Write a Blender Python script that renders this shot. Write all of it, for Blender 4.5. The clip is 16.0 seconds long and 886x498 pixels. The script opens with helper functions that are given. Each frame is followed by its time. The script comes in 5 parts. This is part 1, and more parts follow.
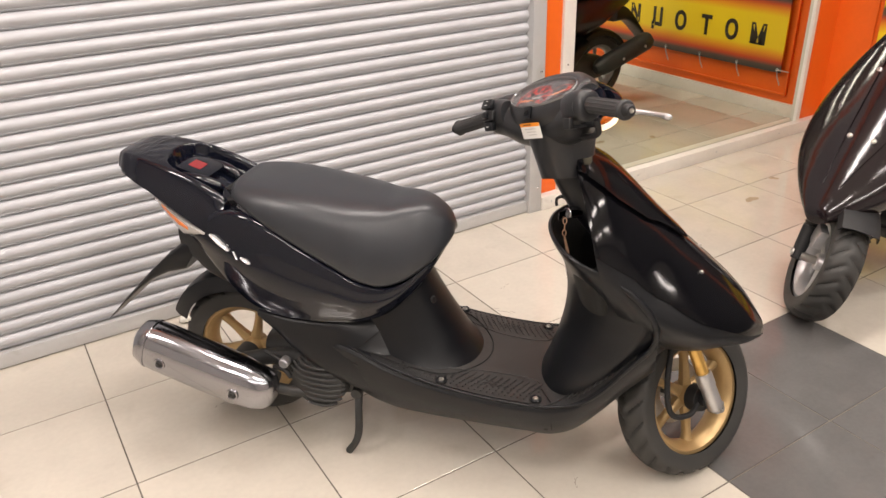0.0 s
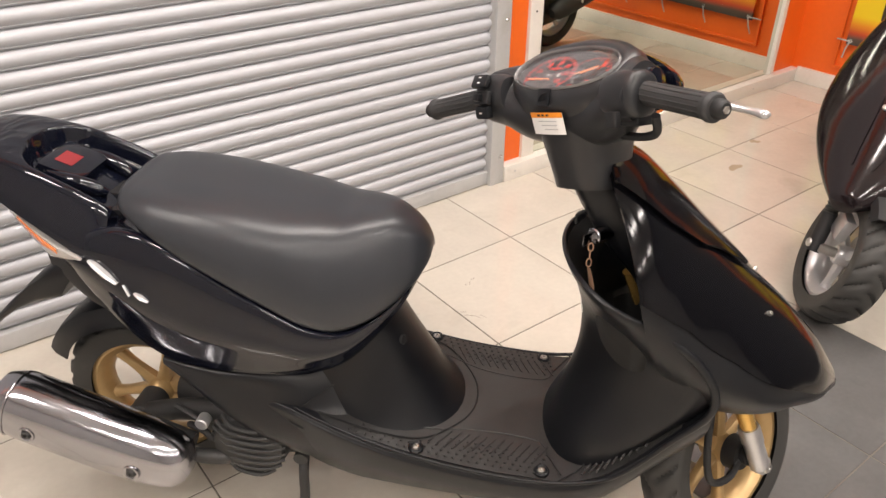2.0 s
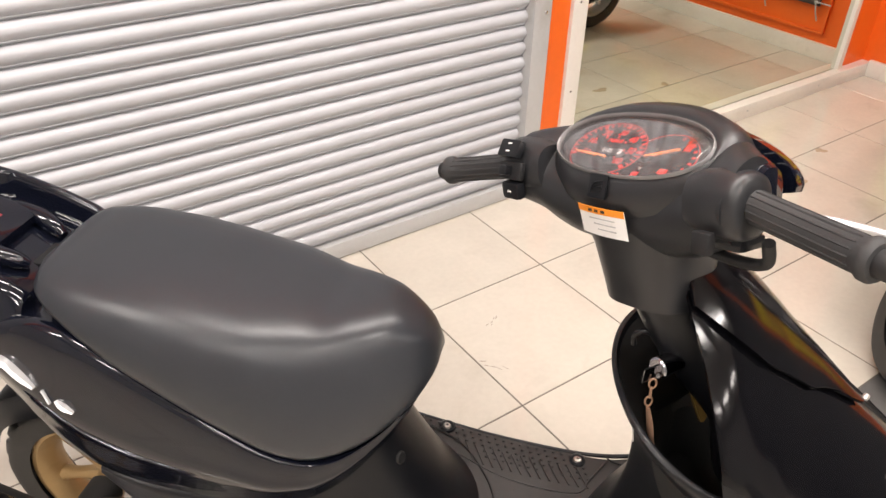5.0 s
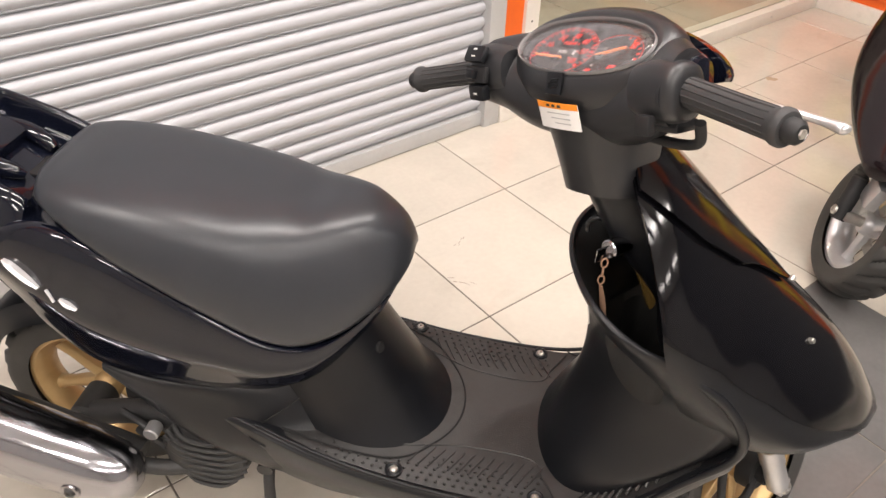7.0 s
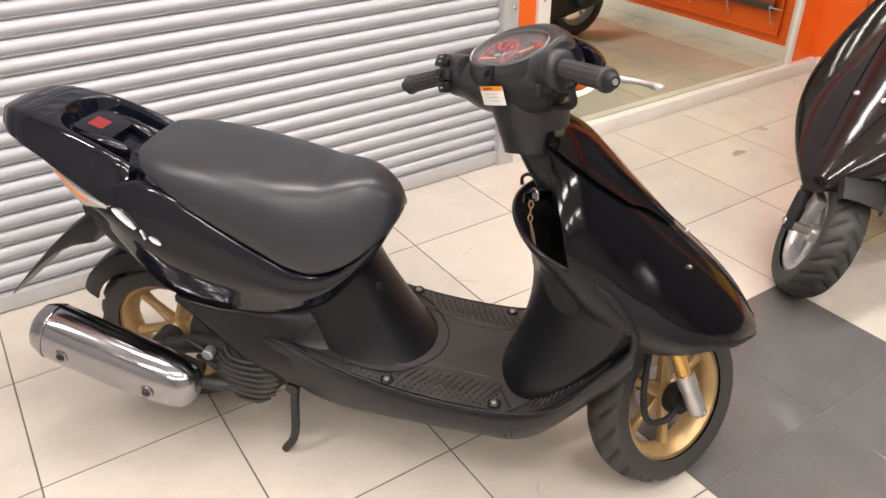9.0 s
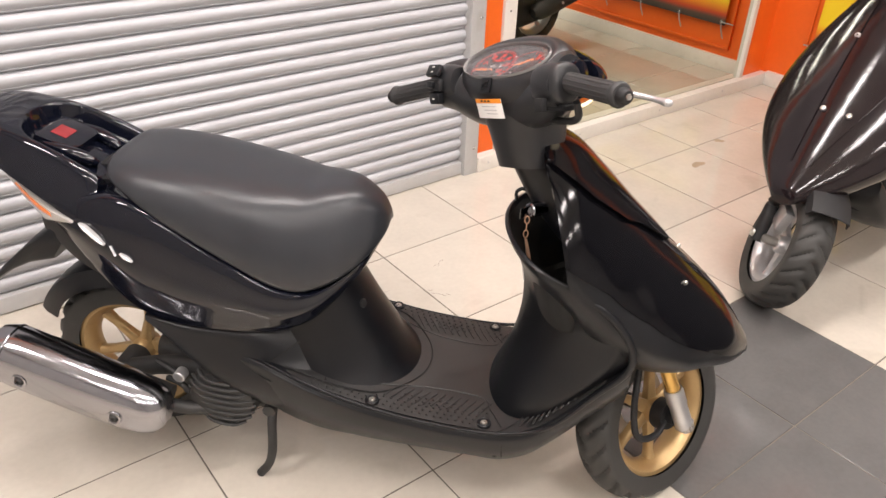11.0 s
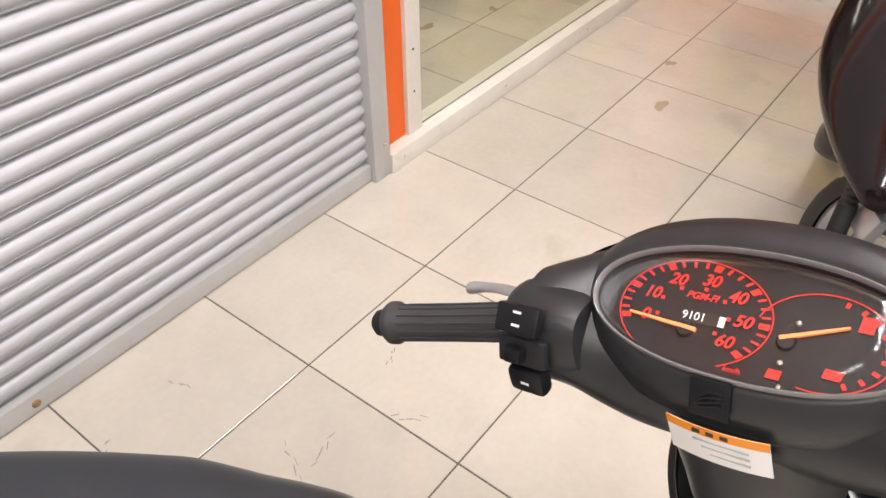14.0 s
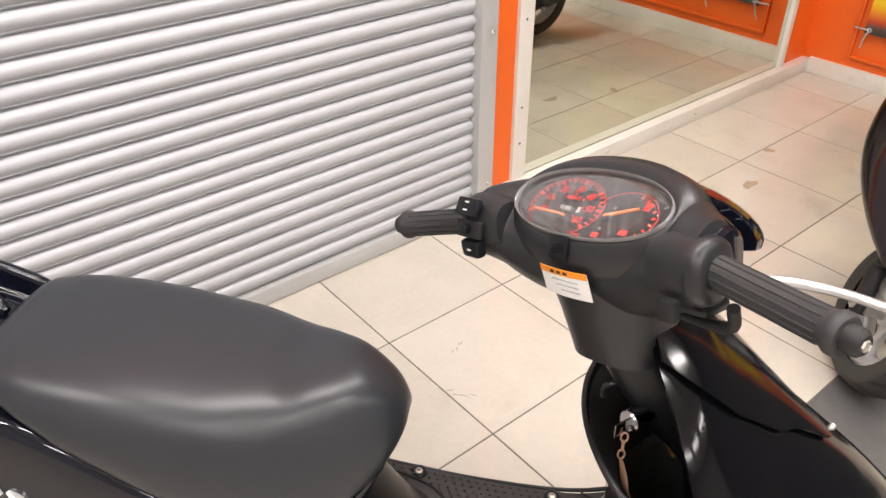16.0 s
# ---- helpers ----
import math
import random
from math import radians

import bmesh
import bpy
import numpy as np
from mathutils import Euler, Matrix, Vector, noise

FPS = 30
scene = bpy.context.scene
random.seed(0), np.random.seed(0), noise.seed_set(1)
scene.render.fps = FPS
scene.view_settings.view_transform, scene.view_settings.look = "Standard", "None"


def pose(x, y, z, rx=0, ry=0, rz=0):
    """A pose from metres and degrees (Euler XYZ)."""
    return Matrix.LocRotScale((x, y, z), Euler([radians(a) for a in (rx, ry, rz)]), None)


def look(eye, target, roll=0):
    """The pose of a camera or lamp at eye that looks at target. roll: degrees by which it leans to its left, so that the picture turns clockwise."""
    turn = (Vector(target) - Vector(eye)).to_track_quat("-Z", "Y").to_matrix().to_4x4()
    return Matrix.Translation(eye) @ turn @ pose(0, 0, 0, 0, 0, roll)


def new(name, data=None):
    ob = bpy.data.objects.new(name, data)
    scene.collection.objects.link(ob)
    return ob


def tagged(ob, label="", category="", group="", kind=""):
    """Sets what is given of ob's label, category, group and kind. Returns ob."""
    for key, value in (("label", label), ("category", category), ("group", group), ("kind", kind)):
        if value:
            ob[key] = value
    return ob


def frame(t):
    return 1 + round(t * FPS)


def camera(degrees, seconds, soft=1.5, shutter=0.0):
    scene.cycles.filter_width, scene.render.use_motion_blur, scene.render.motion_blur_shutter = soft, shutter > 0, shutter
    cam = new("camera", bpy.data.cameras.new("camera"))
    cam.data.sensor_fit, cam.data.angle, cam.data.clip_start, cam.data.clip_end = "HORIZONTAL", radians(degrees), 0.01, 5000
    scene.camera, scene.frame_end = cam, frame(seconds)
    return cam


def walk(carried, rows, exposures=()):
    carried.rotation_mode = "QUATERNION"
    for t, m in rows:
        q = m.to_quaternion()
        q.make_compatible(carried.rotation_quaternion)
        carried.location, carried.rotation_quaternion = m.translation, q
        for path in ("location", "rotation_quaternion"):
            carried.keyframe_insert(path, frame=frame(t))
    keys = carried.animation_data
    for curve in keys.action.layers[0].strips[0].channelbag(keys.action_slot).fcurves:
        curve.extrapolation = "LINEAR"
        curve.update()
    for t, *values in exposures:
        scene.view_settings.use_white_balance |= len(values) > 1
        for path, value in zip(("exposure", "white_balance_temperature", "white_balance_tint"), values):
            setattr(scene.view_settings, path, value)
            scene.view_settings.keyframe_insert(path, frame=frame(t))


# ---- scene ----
cam = camera(60.4, 16.0)
PATH = [
    (0, (0.179, 0.276, 1.371), (1.113, 1.801, 0.475), -1.8),
    (0.5, (0.3, 0.371, 1.354), (1.258, 1.86, 0.422), -2.0),
    (1, (0.36, 0.56, 1.322), (1.386, 1.972, 0.345), -1.8),
    (1.5, (0.37, 0.729, 1.299), (1.458, 2.072, 0.293), -0.5),
    (2, (0.372, 0.739, 1.299), (1.419, 2.088, 0.259), 0.6),
    (2.5, (0.416, 0.649, 1.303), (1.362, 2.03, 0.21), 1.0),
    (3, (0.461, 0.582, 1.315), (1.366, 1.973, 0.199), 1.6),
    (3.5, (0.484, 0.671, 1.303), (1.417, 2.051, 0.197), 2.6),
    (4, (0.519, 0.862, 1.278), (1.541, 2.23, 0.237), 1.9),
    (6.5, (0.687, 1.066, 1.341), (1.523, 2.359, 0.065), -0.3),
    (7, (0.532, 0.934, 1.303), (1.518, 2.157, 0.066), 2.1),
    (7.5, (0.449, 0.717, 1.314), (1.465, 1.992, 0.155), 2.7),
    (8, (0.409, 0.524, 1.323), (1.375, 1.881, 0.215), 1.4),
    (8.5, (0.39, 0.484, 1.339), (1.332, 1.88, 0.26), 0.1),
    (9, (0.381, 0.484, 1.346), (1.314, 1.899, 0.285), -0.2),
    (11.5, (0.289, 0.66, 1.329), (1.389, 1.961, 0.283), 3.5),
    (12, (0.246, 0.785, 1.324), (1.366, 2.061, 0.267), 4.3),
    (12.5, (0.34, 0.955, 1.331), (1.462, 2.221, 0.265), 3.4),
    (13, (0.472, 1.15, 1.32), (1.651, 2.346, 0.234), 1.1),
    (13.5, (0.586, 1.344, 1.327), (1.931, 2.314, 0.209), 0.5),
    (14, (0.808, 1.445, 1.285), (2.009, 2.369, -0.022), 0.0),
    (14.5, (0.909, 1.486, 1.249), (1.94, 2.407, -0.197), -1.8),
    (15, (0.908, 1.464, 1.25), (1.878, 2.387, -0.236), -2.2),
    (15.5, (0.824, 1.328, 1.305), (1.831, 2.374, -0.07), -2.8),
    (16, (0.641, 1.068, 1.349), (1.685, 2.35, 0.223), -0.1),
]
walk(cam, [(t, look(eye, target, roll)) for t, eye, target, roll in PATH],
     [(0, -0.12, 6950, 13), (2.5, -0.02, 6850, 12), (4, 0.04, 6800, 12), (7, 0.10, 6750, 12), (9, 0.02, 6650, 12), (12, 0.04, 6800, 14), (13, 0.02, 6850, 13),
      (14, -0.08, 6500, 11), (15, -0.12, 6200, 10), (15.5, -0.02, 6050, 10), (16, 0.02, 6600, 11)])

# ---- light ----
world = bpy.data.worlds.new("room_world")
scene.world = world
world.use_nodes = True
world.node_tree.nodes["Background"].inputs[0].default_value = (0.9, 0.95, 1.0, 1)
world.node_tree.nodes["Background"].inputs[1].default_value = 0.05
scene.view_settings.exposure = 0.0


def area_lamp(name, x, y, z, sx, sy, watts, color):
    lamp = bpy.data.lights.new(name, "AREA")
    lamp.shape, lamp.size, lamp.size_y, lamp.energy, lamp.color = "RECTANGLE", sx, sy, watts, color
    ob = new(name, lamp)
    ob.matrix_world = pose(x, y, z)
    return ob


# ---- materials ----
def mat(name, color, rough=0.5, metal=0.0, vary=0.08, scale=12.0, bump=0.0, bump_scale=200.0, rough_vary=0.0,
        coat=0.0, random_tint=0.0, emit=0.0, emit_color=None, stain=None, spec=0.5, stretch=(1, 1, 1)):
    m = bpy.data.materials.new(name)
    m.use_nodes = True
    nt = m.node_tree
    b = nt.nodes["Principled BSDF"]
    b.inputs["Roughness"].default_value, b.inputs["Metallic"].default_value = rough, metal
    b.inputs["Specular IOR Level"].default_value = spec
    b.inputs["Coat Weight"].default_value, b.inputs["Coat Roughness"].default_value = coat, 0.03
    co = nt.nodes.new("ShaderNodeTexCoord")
    mp = nt.nodes.new("ShaderNodeMapping")
    mp.inputs["Scale"].default_value = stretch
    nt.links.new(co.outputs["Object"], mp.inputs["Vector"])
    source = mp.outputs["Vector"]
    if random_tint:
        info = nt.nodes.new("ShaderNodeObjectInfo")
        add = nt.nodes.new("ShaderNodeVectorMath")
        mul = nt.nodes.new("ShaderNodeMath")
        mul.operation = "MULTIPLY"
        mul.inputs[1].default_value = 37.0
        nt.links.new(info.outputs["Random"], mul.inputs[0])
        nt.links.new(source, add.inputs[0])
        nt.links.new(mul.outputs[0], add.inputs[1])
        source = add.outputs[0]
    n1 = nt.nodes.new("ShaderNodeTexNoise")
    n1.inputs["Scale"].default_value, n1.inputs["Detail"].default_value = scale, 6
    n2 = nt.nodes.new("ShaderNodeTexNoise")
    n2.inputs["Scale"].default_value, n2.inputs["Detail"].default_value = scale * 9, 4
    for n in (n1, n2):
        nt.links.new(source, n.inputs["Vector"])
    mixv = nt.nodes.new("ShaderNodeMath")
    mixv.operation = "MULTIPLY_ADD"
    mixv.inputs[1].default_value, mixv.inputs[2].default_value = 0.35, 0.0
    nt.links.new(n2.outputs["Fac"], mixv.inputs[0])
    both = nt.nodes.new("ShaderNodeMath")
    both.operation = "MULTIPLY_ADD"
    both.inputs[1].default_value = 0.65
    nt.links.new(n1.outputs["Fac"], both.inputs[0])
    nt.links.new(mixv.outputs[0], both.inputs[2])
    ramp = nt.nodes.new("ShaderNodeValToRGB")
    ramp.color_ramp.elements[0].position, ramp.color_ramp.elements[1].position = 0.3, 0.7
    c = np.array(color)
    ramp.color_ramp.elements[0].color = (*np.clip(c * (1 - vary), 0, 1), 1)
    ramp.color_ramp.elements[1].color = (*np.clip(c * (1 + vary), 0, 1), 1)
    nt.links.new(both.outputs[0], ramp.inputs["Fac"])
    out = ramp.outputs["Color"]
    if random_tint:
        hsv = nt.nodes.new("ShaderNodeHueSaturation")
        mr = nt.nodes.new("ShaderNodeMapRange")
        mr.inputs["To Min"].default_value, mr.inputs["To Max"].default_value = 1 - random_tint, 1 + random_tint
        nt.links.new(info.outputs["Random"], mr.inputs["Value"])
        nt.links.new(mr.outputs[0], hsv.inputs["Value"])
        nt.links.new(out, hsv.inputs["Color"])
        out = hsv.outputs["Color"]
    if stain:
        amount, sscale, scol = stain
        n3 = nt.nodes.new("ShaderNodeTexNoise")
        n3.inputs["Scale"].default_value, n3.inputs["Detail"].default_value, n3.inputs["Distortion"].default_value = sscale, 5, 0.6
        nt.links.new(source, n3.inputs["Vector"])
        r3 = nt.nodes.new("ShaderNodeValToRGB")
        r3.color_ramp.elements[0].position, r3.color_ramp.elements[1].position = 0.62, 0.75
        r3.color_ramp.elements[0].color, r3.color_ramp.elements[1].color = (0, 0, 0, 1), (amount, amount, amount, 1)
        nt.links.new(n3.outputs["Fac"], r3.inputs["Fac"])
        mx = nt.nodes.new("ShaderNodeMix")
        mx.data_type = "RGBA"
        mx.inputs["B"].default_value = (*scol, 1)
        nt.links.new(r3.outputs["Color"], mx.inputs["Factor"])
        nt.links.new(out, mx.inputs["A"])
        out = mx.outputs["Result"]
    nt.links.new(out, b.inputs["Base Color"])
    if rough_vary:
        mr2 = nt.nodes.new("ShaderNodeMapRange")
        mr2.inputs["From Min"].default_value, mr2.inputs["From Max"].default_value = 0.3, 0.7
        mr2.inputs["To Min"].default_value, mr2.inputs["To Max"].default_value = max(rough - rough_vary, 0.02), rough + rough_vary
        nt.links.new(both.outputs[0], mr2.inputs["Value"])
        nt.links.new(mr2.outputs[0], b.inputs["Roughness"])
    if bump:
        n4 = nt.nodes.new("ShaderNodeTexNoise")
        n4.inputs["Scale"].default_value, n4.inputs["Detail"].default_value = bump_scale, 3
        nt.links.new(mp.outputs["Vector"], n4.inputs["Vector"])
        bp = nt.nodes.new("ShaderNodeBump")
        bp.inputs["Strength"].default_value, bp.inputs["Distance"].default_value = bump, 0.001
        nt.links.new(n4.outputs["Fac"], bp.inputs["Height"])
        nt.links.new(bp.outputs["Normal"], b.inputs["Normal"])
    if emit:
        b.inputs["Emission Color"].default_value = (*(emit_color or color), 1)
        b.inputs["Emission Strength"].default_value = emit
    return m


M_TILE = mat("cream_porcelain", (0.56, 0.515, 0.445), 0.075, vary=0.07, scale=7, rough_vary=0.045, random_tint=0.035, stain=(0.28, 5.0, (0.33, 0.28, 0.22)))
M_TILE_GREY = mat("grey_porcelain", (0.125, 0.122, 0.12), 0.14, vary=0.10, scale=9, rough_vary=0.06, random_tint=0.05, stain=(0.12, 6.0, (0.22, 0.21, 0.20)))
M_GROUT = mat("dark_grout", (0.14, 0.122, 0.104), 0.9, vary=0.2, scale=30)
M_SLAT = mat("silver_shutter_paint", (0.46, 0.465, 0.49), 0.5, metal=0.12, vary=0.04, scale=5, rough_vary=0.06, random_tint=0.02, bump=0.08, bump_scale=60)
M_RAIL = mat("grey_aluminium_rail", (0.5, 0.5, 0.5), 0.42, metal=0.2, vary=0.06, scale=8, stain=(0.35, 9, (0.35, 0.32, 0.28)))
M_RIVET = mat("rivet_metal", (0.75, 0.75, 0.75), 0.25, metal=0.9)
M_ORANGE = mat("orange_wall_paint", (0.78, 0.13, 0.012), 0.42, vary=0.06, scale=5, rough_vary=0.08)
M_WHITE = mat("white_skirting", (0.72, 0.68, 0.62), 0.4, vary=0.06, scale=7, stain=(0.3, 12, (0.45, 0.4, 0.34)))
M_LABEL_W = mat("white_plastic", (0.72, 0.70, 0.64), 0.4)
M_PLASTER = mat("grey_plaster", (0.42, 0.41, 0.40), 0.8, vary=0.04, scale=3)
M_CEILING = mat("ceiling_white", (0.8, 0.8, 0.79), 0.85, vary=0.03)
M_MIRROR = mat("mirror_silver", (0.70, 0.72, 0.64), 0.015, metal=1.0, vary=0.02, scale=4)
M_INK = mat("banner_black", (0.03, 0.022, 0.015), 0.5)
M_CORD = mat("grey_cord", (0.42, 0.42, 0.42), 0.6)
M_TUBE = mat("light_diffuser", (1, 1, 1), 0.5, emit=12.0, emit_color=(1.0, 0.985, 0.95))
M_STEEL = mat("lamp_housing", (0.75, 0.75, 0.75), 0.45)


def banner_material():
    """Printed banner: yellow fading through red to dark grey at its edges; the unseen dark upper part is added to
    darken reflections.
    """
    m = bpy.data.materials.new("printed_banner_dark_top")
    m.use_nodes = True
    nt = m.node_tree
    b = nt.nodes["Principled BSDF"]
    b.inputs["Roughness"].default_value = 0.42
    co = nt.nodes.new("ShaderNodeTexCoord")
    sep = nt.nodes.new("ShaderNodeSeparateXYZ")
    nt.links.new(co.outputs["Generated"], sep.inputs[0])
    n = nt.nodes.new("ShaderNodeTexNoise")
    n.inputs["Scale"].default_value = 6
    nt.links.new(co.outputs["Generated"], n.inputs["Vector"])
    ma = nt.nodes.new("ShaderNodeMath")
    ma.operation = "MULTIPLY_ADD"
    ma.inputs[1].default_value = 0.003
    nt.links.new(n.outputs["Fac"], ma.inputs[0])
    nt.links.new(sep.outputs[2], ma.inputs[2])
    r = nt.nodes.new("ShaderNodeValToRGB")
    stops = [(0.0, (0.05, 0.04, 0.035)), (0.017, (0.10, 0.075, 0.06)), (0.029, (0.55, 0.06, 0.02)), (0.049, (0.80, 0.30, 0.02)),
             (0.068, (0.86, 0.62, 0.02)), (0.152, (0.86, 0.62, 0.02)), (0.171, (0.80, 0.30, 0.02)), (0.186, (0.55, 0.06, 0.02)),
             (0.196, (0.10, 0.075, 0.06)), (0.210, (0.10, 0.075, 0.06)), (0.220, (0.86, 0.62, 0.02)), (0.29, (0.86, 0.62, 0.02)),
             # Added dark top, out of sight, so the gloss paint mirrors black.
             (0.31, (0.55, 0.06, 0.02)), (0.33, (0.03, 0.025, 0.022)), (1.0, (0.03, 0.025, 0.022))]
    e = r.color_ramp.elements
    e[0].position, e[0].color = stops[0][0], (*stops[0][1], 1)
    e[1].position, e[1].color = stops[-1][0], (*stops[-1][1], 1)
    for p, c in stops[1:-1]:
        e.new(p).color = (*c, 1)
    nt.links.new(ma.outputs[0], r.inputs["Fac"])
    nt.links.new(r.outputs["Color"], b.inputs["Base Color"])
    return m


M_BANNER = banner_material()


# ---- mesh helpers ----
def as_object(name, bm, material, sharp=35, smooth=True):
    me = bpy.data.meshes.new(name)
    bmesh.ops.recalc_face_normals(bm, faces=bm.faces)
    bm.to_mesh(me)
    bm.free()
    if smooth:
        me.polygons.foreach_set("use_smooth", [True] * len(me.polygons))
        me.set_sharp_from_angle(angle=radians(sharp))
    me.materials.append(material)
    return new(name, me)


def part(name, bm, material, parent, label="", sharp=35, xf=None):
    """One mesh under a thing or under a part, in the thing's own axes."""
    if xf is not None:
        bmesh.ops.transform(bm, matrix=xf, verts=bm.verts)
    ob = as_object(name, bm, material, sharp)
    ob.parent = parent
    if label:
        tagged(ob, label)
    return ob


def box(bm, x0, x1, y0, y1, z0, z1, bevel=0.0, seg=2):
    r = bmesh.ops.create_cube(bm, size=1)
    vs = r["verts"]
    for v in vs:
        v.co = Vector((x0 + (v.co.x + 0.5) * (x1 - x0), y0 + (v.co.y + 0.5) * (y1 - y0), z0 + (v.co.z + 0.5) * (z1 - z0)))
    if bevel:
        es = list({e for v in vs for e in v.link_edges})
        bmesh.ops.bevel(bm, geom=es, offset=bevel, segments=seg, affect="EDGES", profile=0.6)
    return bm


def boxed(*a, bevel=0.0, seg=2):
    return box(bmesh.new(), *a, bevel=bevel, seg=seg)


def grid(bm, rows, close_v=True, caps=True):
    """Skin rows of points; each row is a ring when close_v."""
    vv = [[bm.verts.new(p) for p in row] for row in rows]
    n = len(vv[0])
    for a, b in zip(vv, vv[1:]):
        for k in range(n if close_v else n - 1):
            try:
                bm.faces.new((a[k], a[(k + 1) % n], b[(k + 1) % n], b[k]))
            except ValueError:
                pass
    if caps and close_v:
        for row in (vv[0], vv[-1]):
            try:
                bm.faces.new(row)
            except ValueError:
                pass
    return bm


def spline(stations, n):
    """Smooth values between stations (first column is the way along)."""
    s = np.array(stations, float)
    t = s[:, 0]
    out = []
    for x in np.linspace(t[0], t[-1], n):
        k = min(max(int(np.searchsorted(t, x)) - 1, 0), len(t) - 2)
        h = t[k + 1] - t[k]
        u = (x - t[k]) / h
        def slope(i):
            if i == 0:
                return (s[1] - s[0]) / (t[1] - t[0])
            if i == len(t) - 1:
                return (s[-1] - s[-2]) / (t[-1] - t[-2])
            a = (s[i] - s[i - 1]) / (t[i] - t[i - 1])
            b = (s[i + 1] - s[i]) / (t[i + 1] - t[i])
            w0, w1 = t[i + 1] - t[i], t[i] - t[i - 1]
            return (a * w0 + b * w1) / (w0 + w1)
        m0, m1 = slope(k) * h, slope(k + 1) * h
        u2, u3 = u * u, u * u * u
        v = (2 * u3 - 3 * u2 + 1) * s[k] + (u3 - 2 * u2 + u) * m0 + (-2 * u3 + 3 * u2) * s[k + 1] + (u3 - u2) * m1
        v[0] = x
        out.append(v)
    return out


def sup(a, p):
    """A point of a superellipse of radius 1."""
    c, s_ = math.cos(a), math.sin(a)
    return math.copysign(abs(c) ** (2 / p), c), math.copysign(abs(s_) ** (2 / p), s_)


def hull(stations, n=28, ring=40, bm=None):
    """A body along x. Stations: x, bottom, top, half width, roundness."""
    bm = bm or bmesh.new()
    rows = []
    for x, zb, zt, w, p in spline(stations, n):
        row = []
        for k in range(ring):
            c, s_ = sup(2 * math.pi * k / ring, p)
            row.append((x, w * c, (zb + zt) / 2 + (zt - zb) / 2 * s_))
        rows.append(row)
    return grid(bm, rows)


def tower(stations, n=20, ring=40, bm=None):
    """A body along z. Stations: z, back x, front x, half width, roundness."""
    bm = bm or bmesh.new()
    rows = []
    for z, x0, x1, w, p in spline(stations, n):
        row = []
        for k in range(ring):
            c, s_ = sup(2 * math.pi * k / ring, p)
            row.append(((x0 + x1) / 2 + (x1 - x0) / 2 * c, w * s_, z))
        rows.append(row)
    return grid(bm, rows)


def skin(stations, n=40, fine=3, bm=None):
    """A body along x that is alike on both sides. Stations: x, then (half width, z) from the top middle round to the bottom middle."""
    bm = bm or bmesh.new()
    flat_rows = spline([(x, *[v for p in pts for v in p]) for x, pts in stations], n)
    rows = []
    for v in flat_rows:
        half = [(k, v[1 + 2 * k], v[2 + 2 * k]) for k in range((len(v) - 1) // 2)]
        half = spline(half, (len(half) - 1) * fine + 1)
        right = [(float(v[0]), -max(float(h[1]), 0.0), float(h[2])) for h in half]
        rows.append(right + [(x, -y, z) for x, y, z in right[-2:0:-1]])
    return grid(bm, rows)


def lathe(bm, profile, center, axis, seg=48, closed=False):
    """Turn a profile of (radius, along) round an axis."""
    ax = Vector(axis).normalized()
    q = ax.to_track_quat("Z", "Y").to_matrix()
    rows = []
    for k in range(seg):
        a = 2 * math.pi * k / seg
        rows.append([Vector(center) + q @ Vector((r * math.cos(a), r * math.sin(a), h)) for r, h in profile])
    vv = [[bm.verts.new(p) for p in row] for row in rows]
    m = len(profile)
    for i in range(seg):
        a, b = vv[i], vv[(i + 1) % seg]
        for k in range(m if closed else m - 1):
            bm.faces.new((a[k], a[(k + 1) % m], b[(k + 1) % m], b[k]))
    if not closed:
        bmesh.ops.remove_doubles(bm, verts=[v for row in vv for v in (row[0], row[-1])], dist=1e-5)
    return bm


def tube(bm, points, radius, ring=12, flat=1.0, n=0):
    """A round rod along points; radius may be a list."""
    pts = [Vector(p) for p in points]
    rad = list(radius) if isinstance(radius, (list, tuple)) else [radius] * len(pts)
    if n:
        st = [(k, *p, r) for k, (p, r) in enumerate(zip(pts, rad))]
        vals = spline(st, n)
        pts, rad = [Vector(v[1:4]) for v in vals], [v[4] for v in vals]
    rows = []
    up = Vector((0.13, 0.31, 0.94))
    for k, p in enumerate(pts):
        d = (pts[min(k + 1, len(pts) - 1)] - pts[max(k - 1, 0)]).normalized()
        a = d.cross(up).normalized()
        b = d.cross(a).normalized()
        rows.append([p + float(rad[k]) * (math.cos(2 * math.pi * i / ring) * a + flat * math.sin(2 * math.pi * i / ring) * b) for i in range(ring)])
    return grid(bm, rows)


def rod(bm, p0, p1, r, ring=20, bevel=0.0):
    p0, p1 = Vector(p0), Vector(p1)
    d = p1 - p0
    L = d.length
    prof = [(0, 0), (r - bevel, 0), (r, bevel), (r, L - bevel), (r - bevel, L), (0, L)] if bevel else [(0, 0), (r, 0), (r, L), (0, L)]
    return lathe(bm, prof, p0, d, ring)


def structure(name, bm, material, label, category, sharp=30):
    return tagged(as_object(name, bm, material, sharp), label, category, kind="structure")


# ---- the room ----
X_IN, X_OUT, Y_IN, Y_OUT, TALL = -2.6, 4.2, -3.2, 2.725, 2.9
TILE, TX, TY = 0.41, 1.5, 2.35

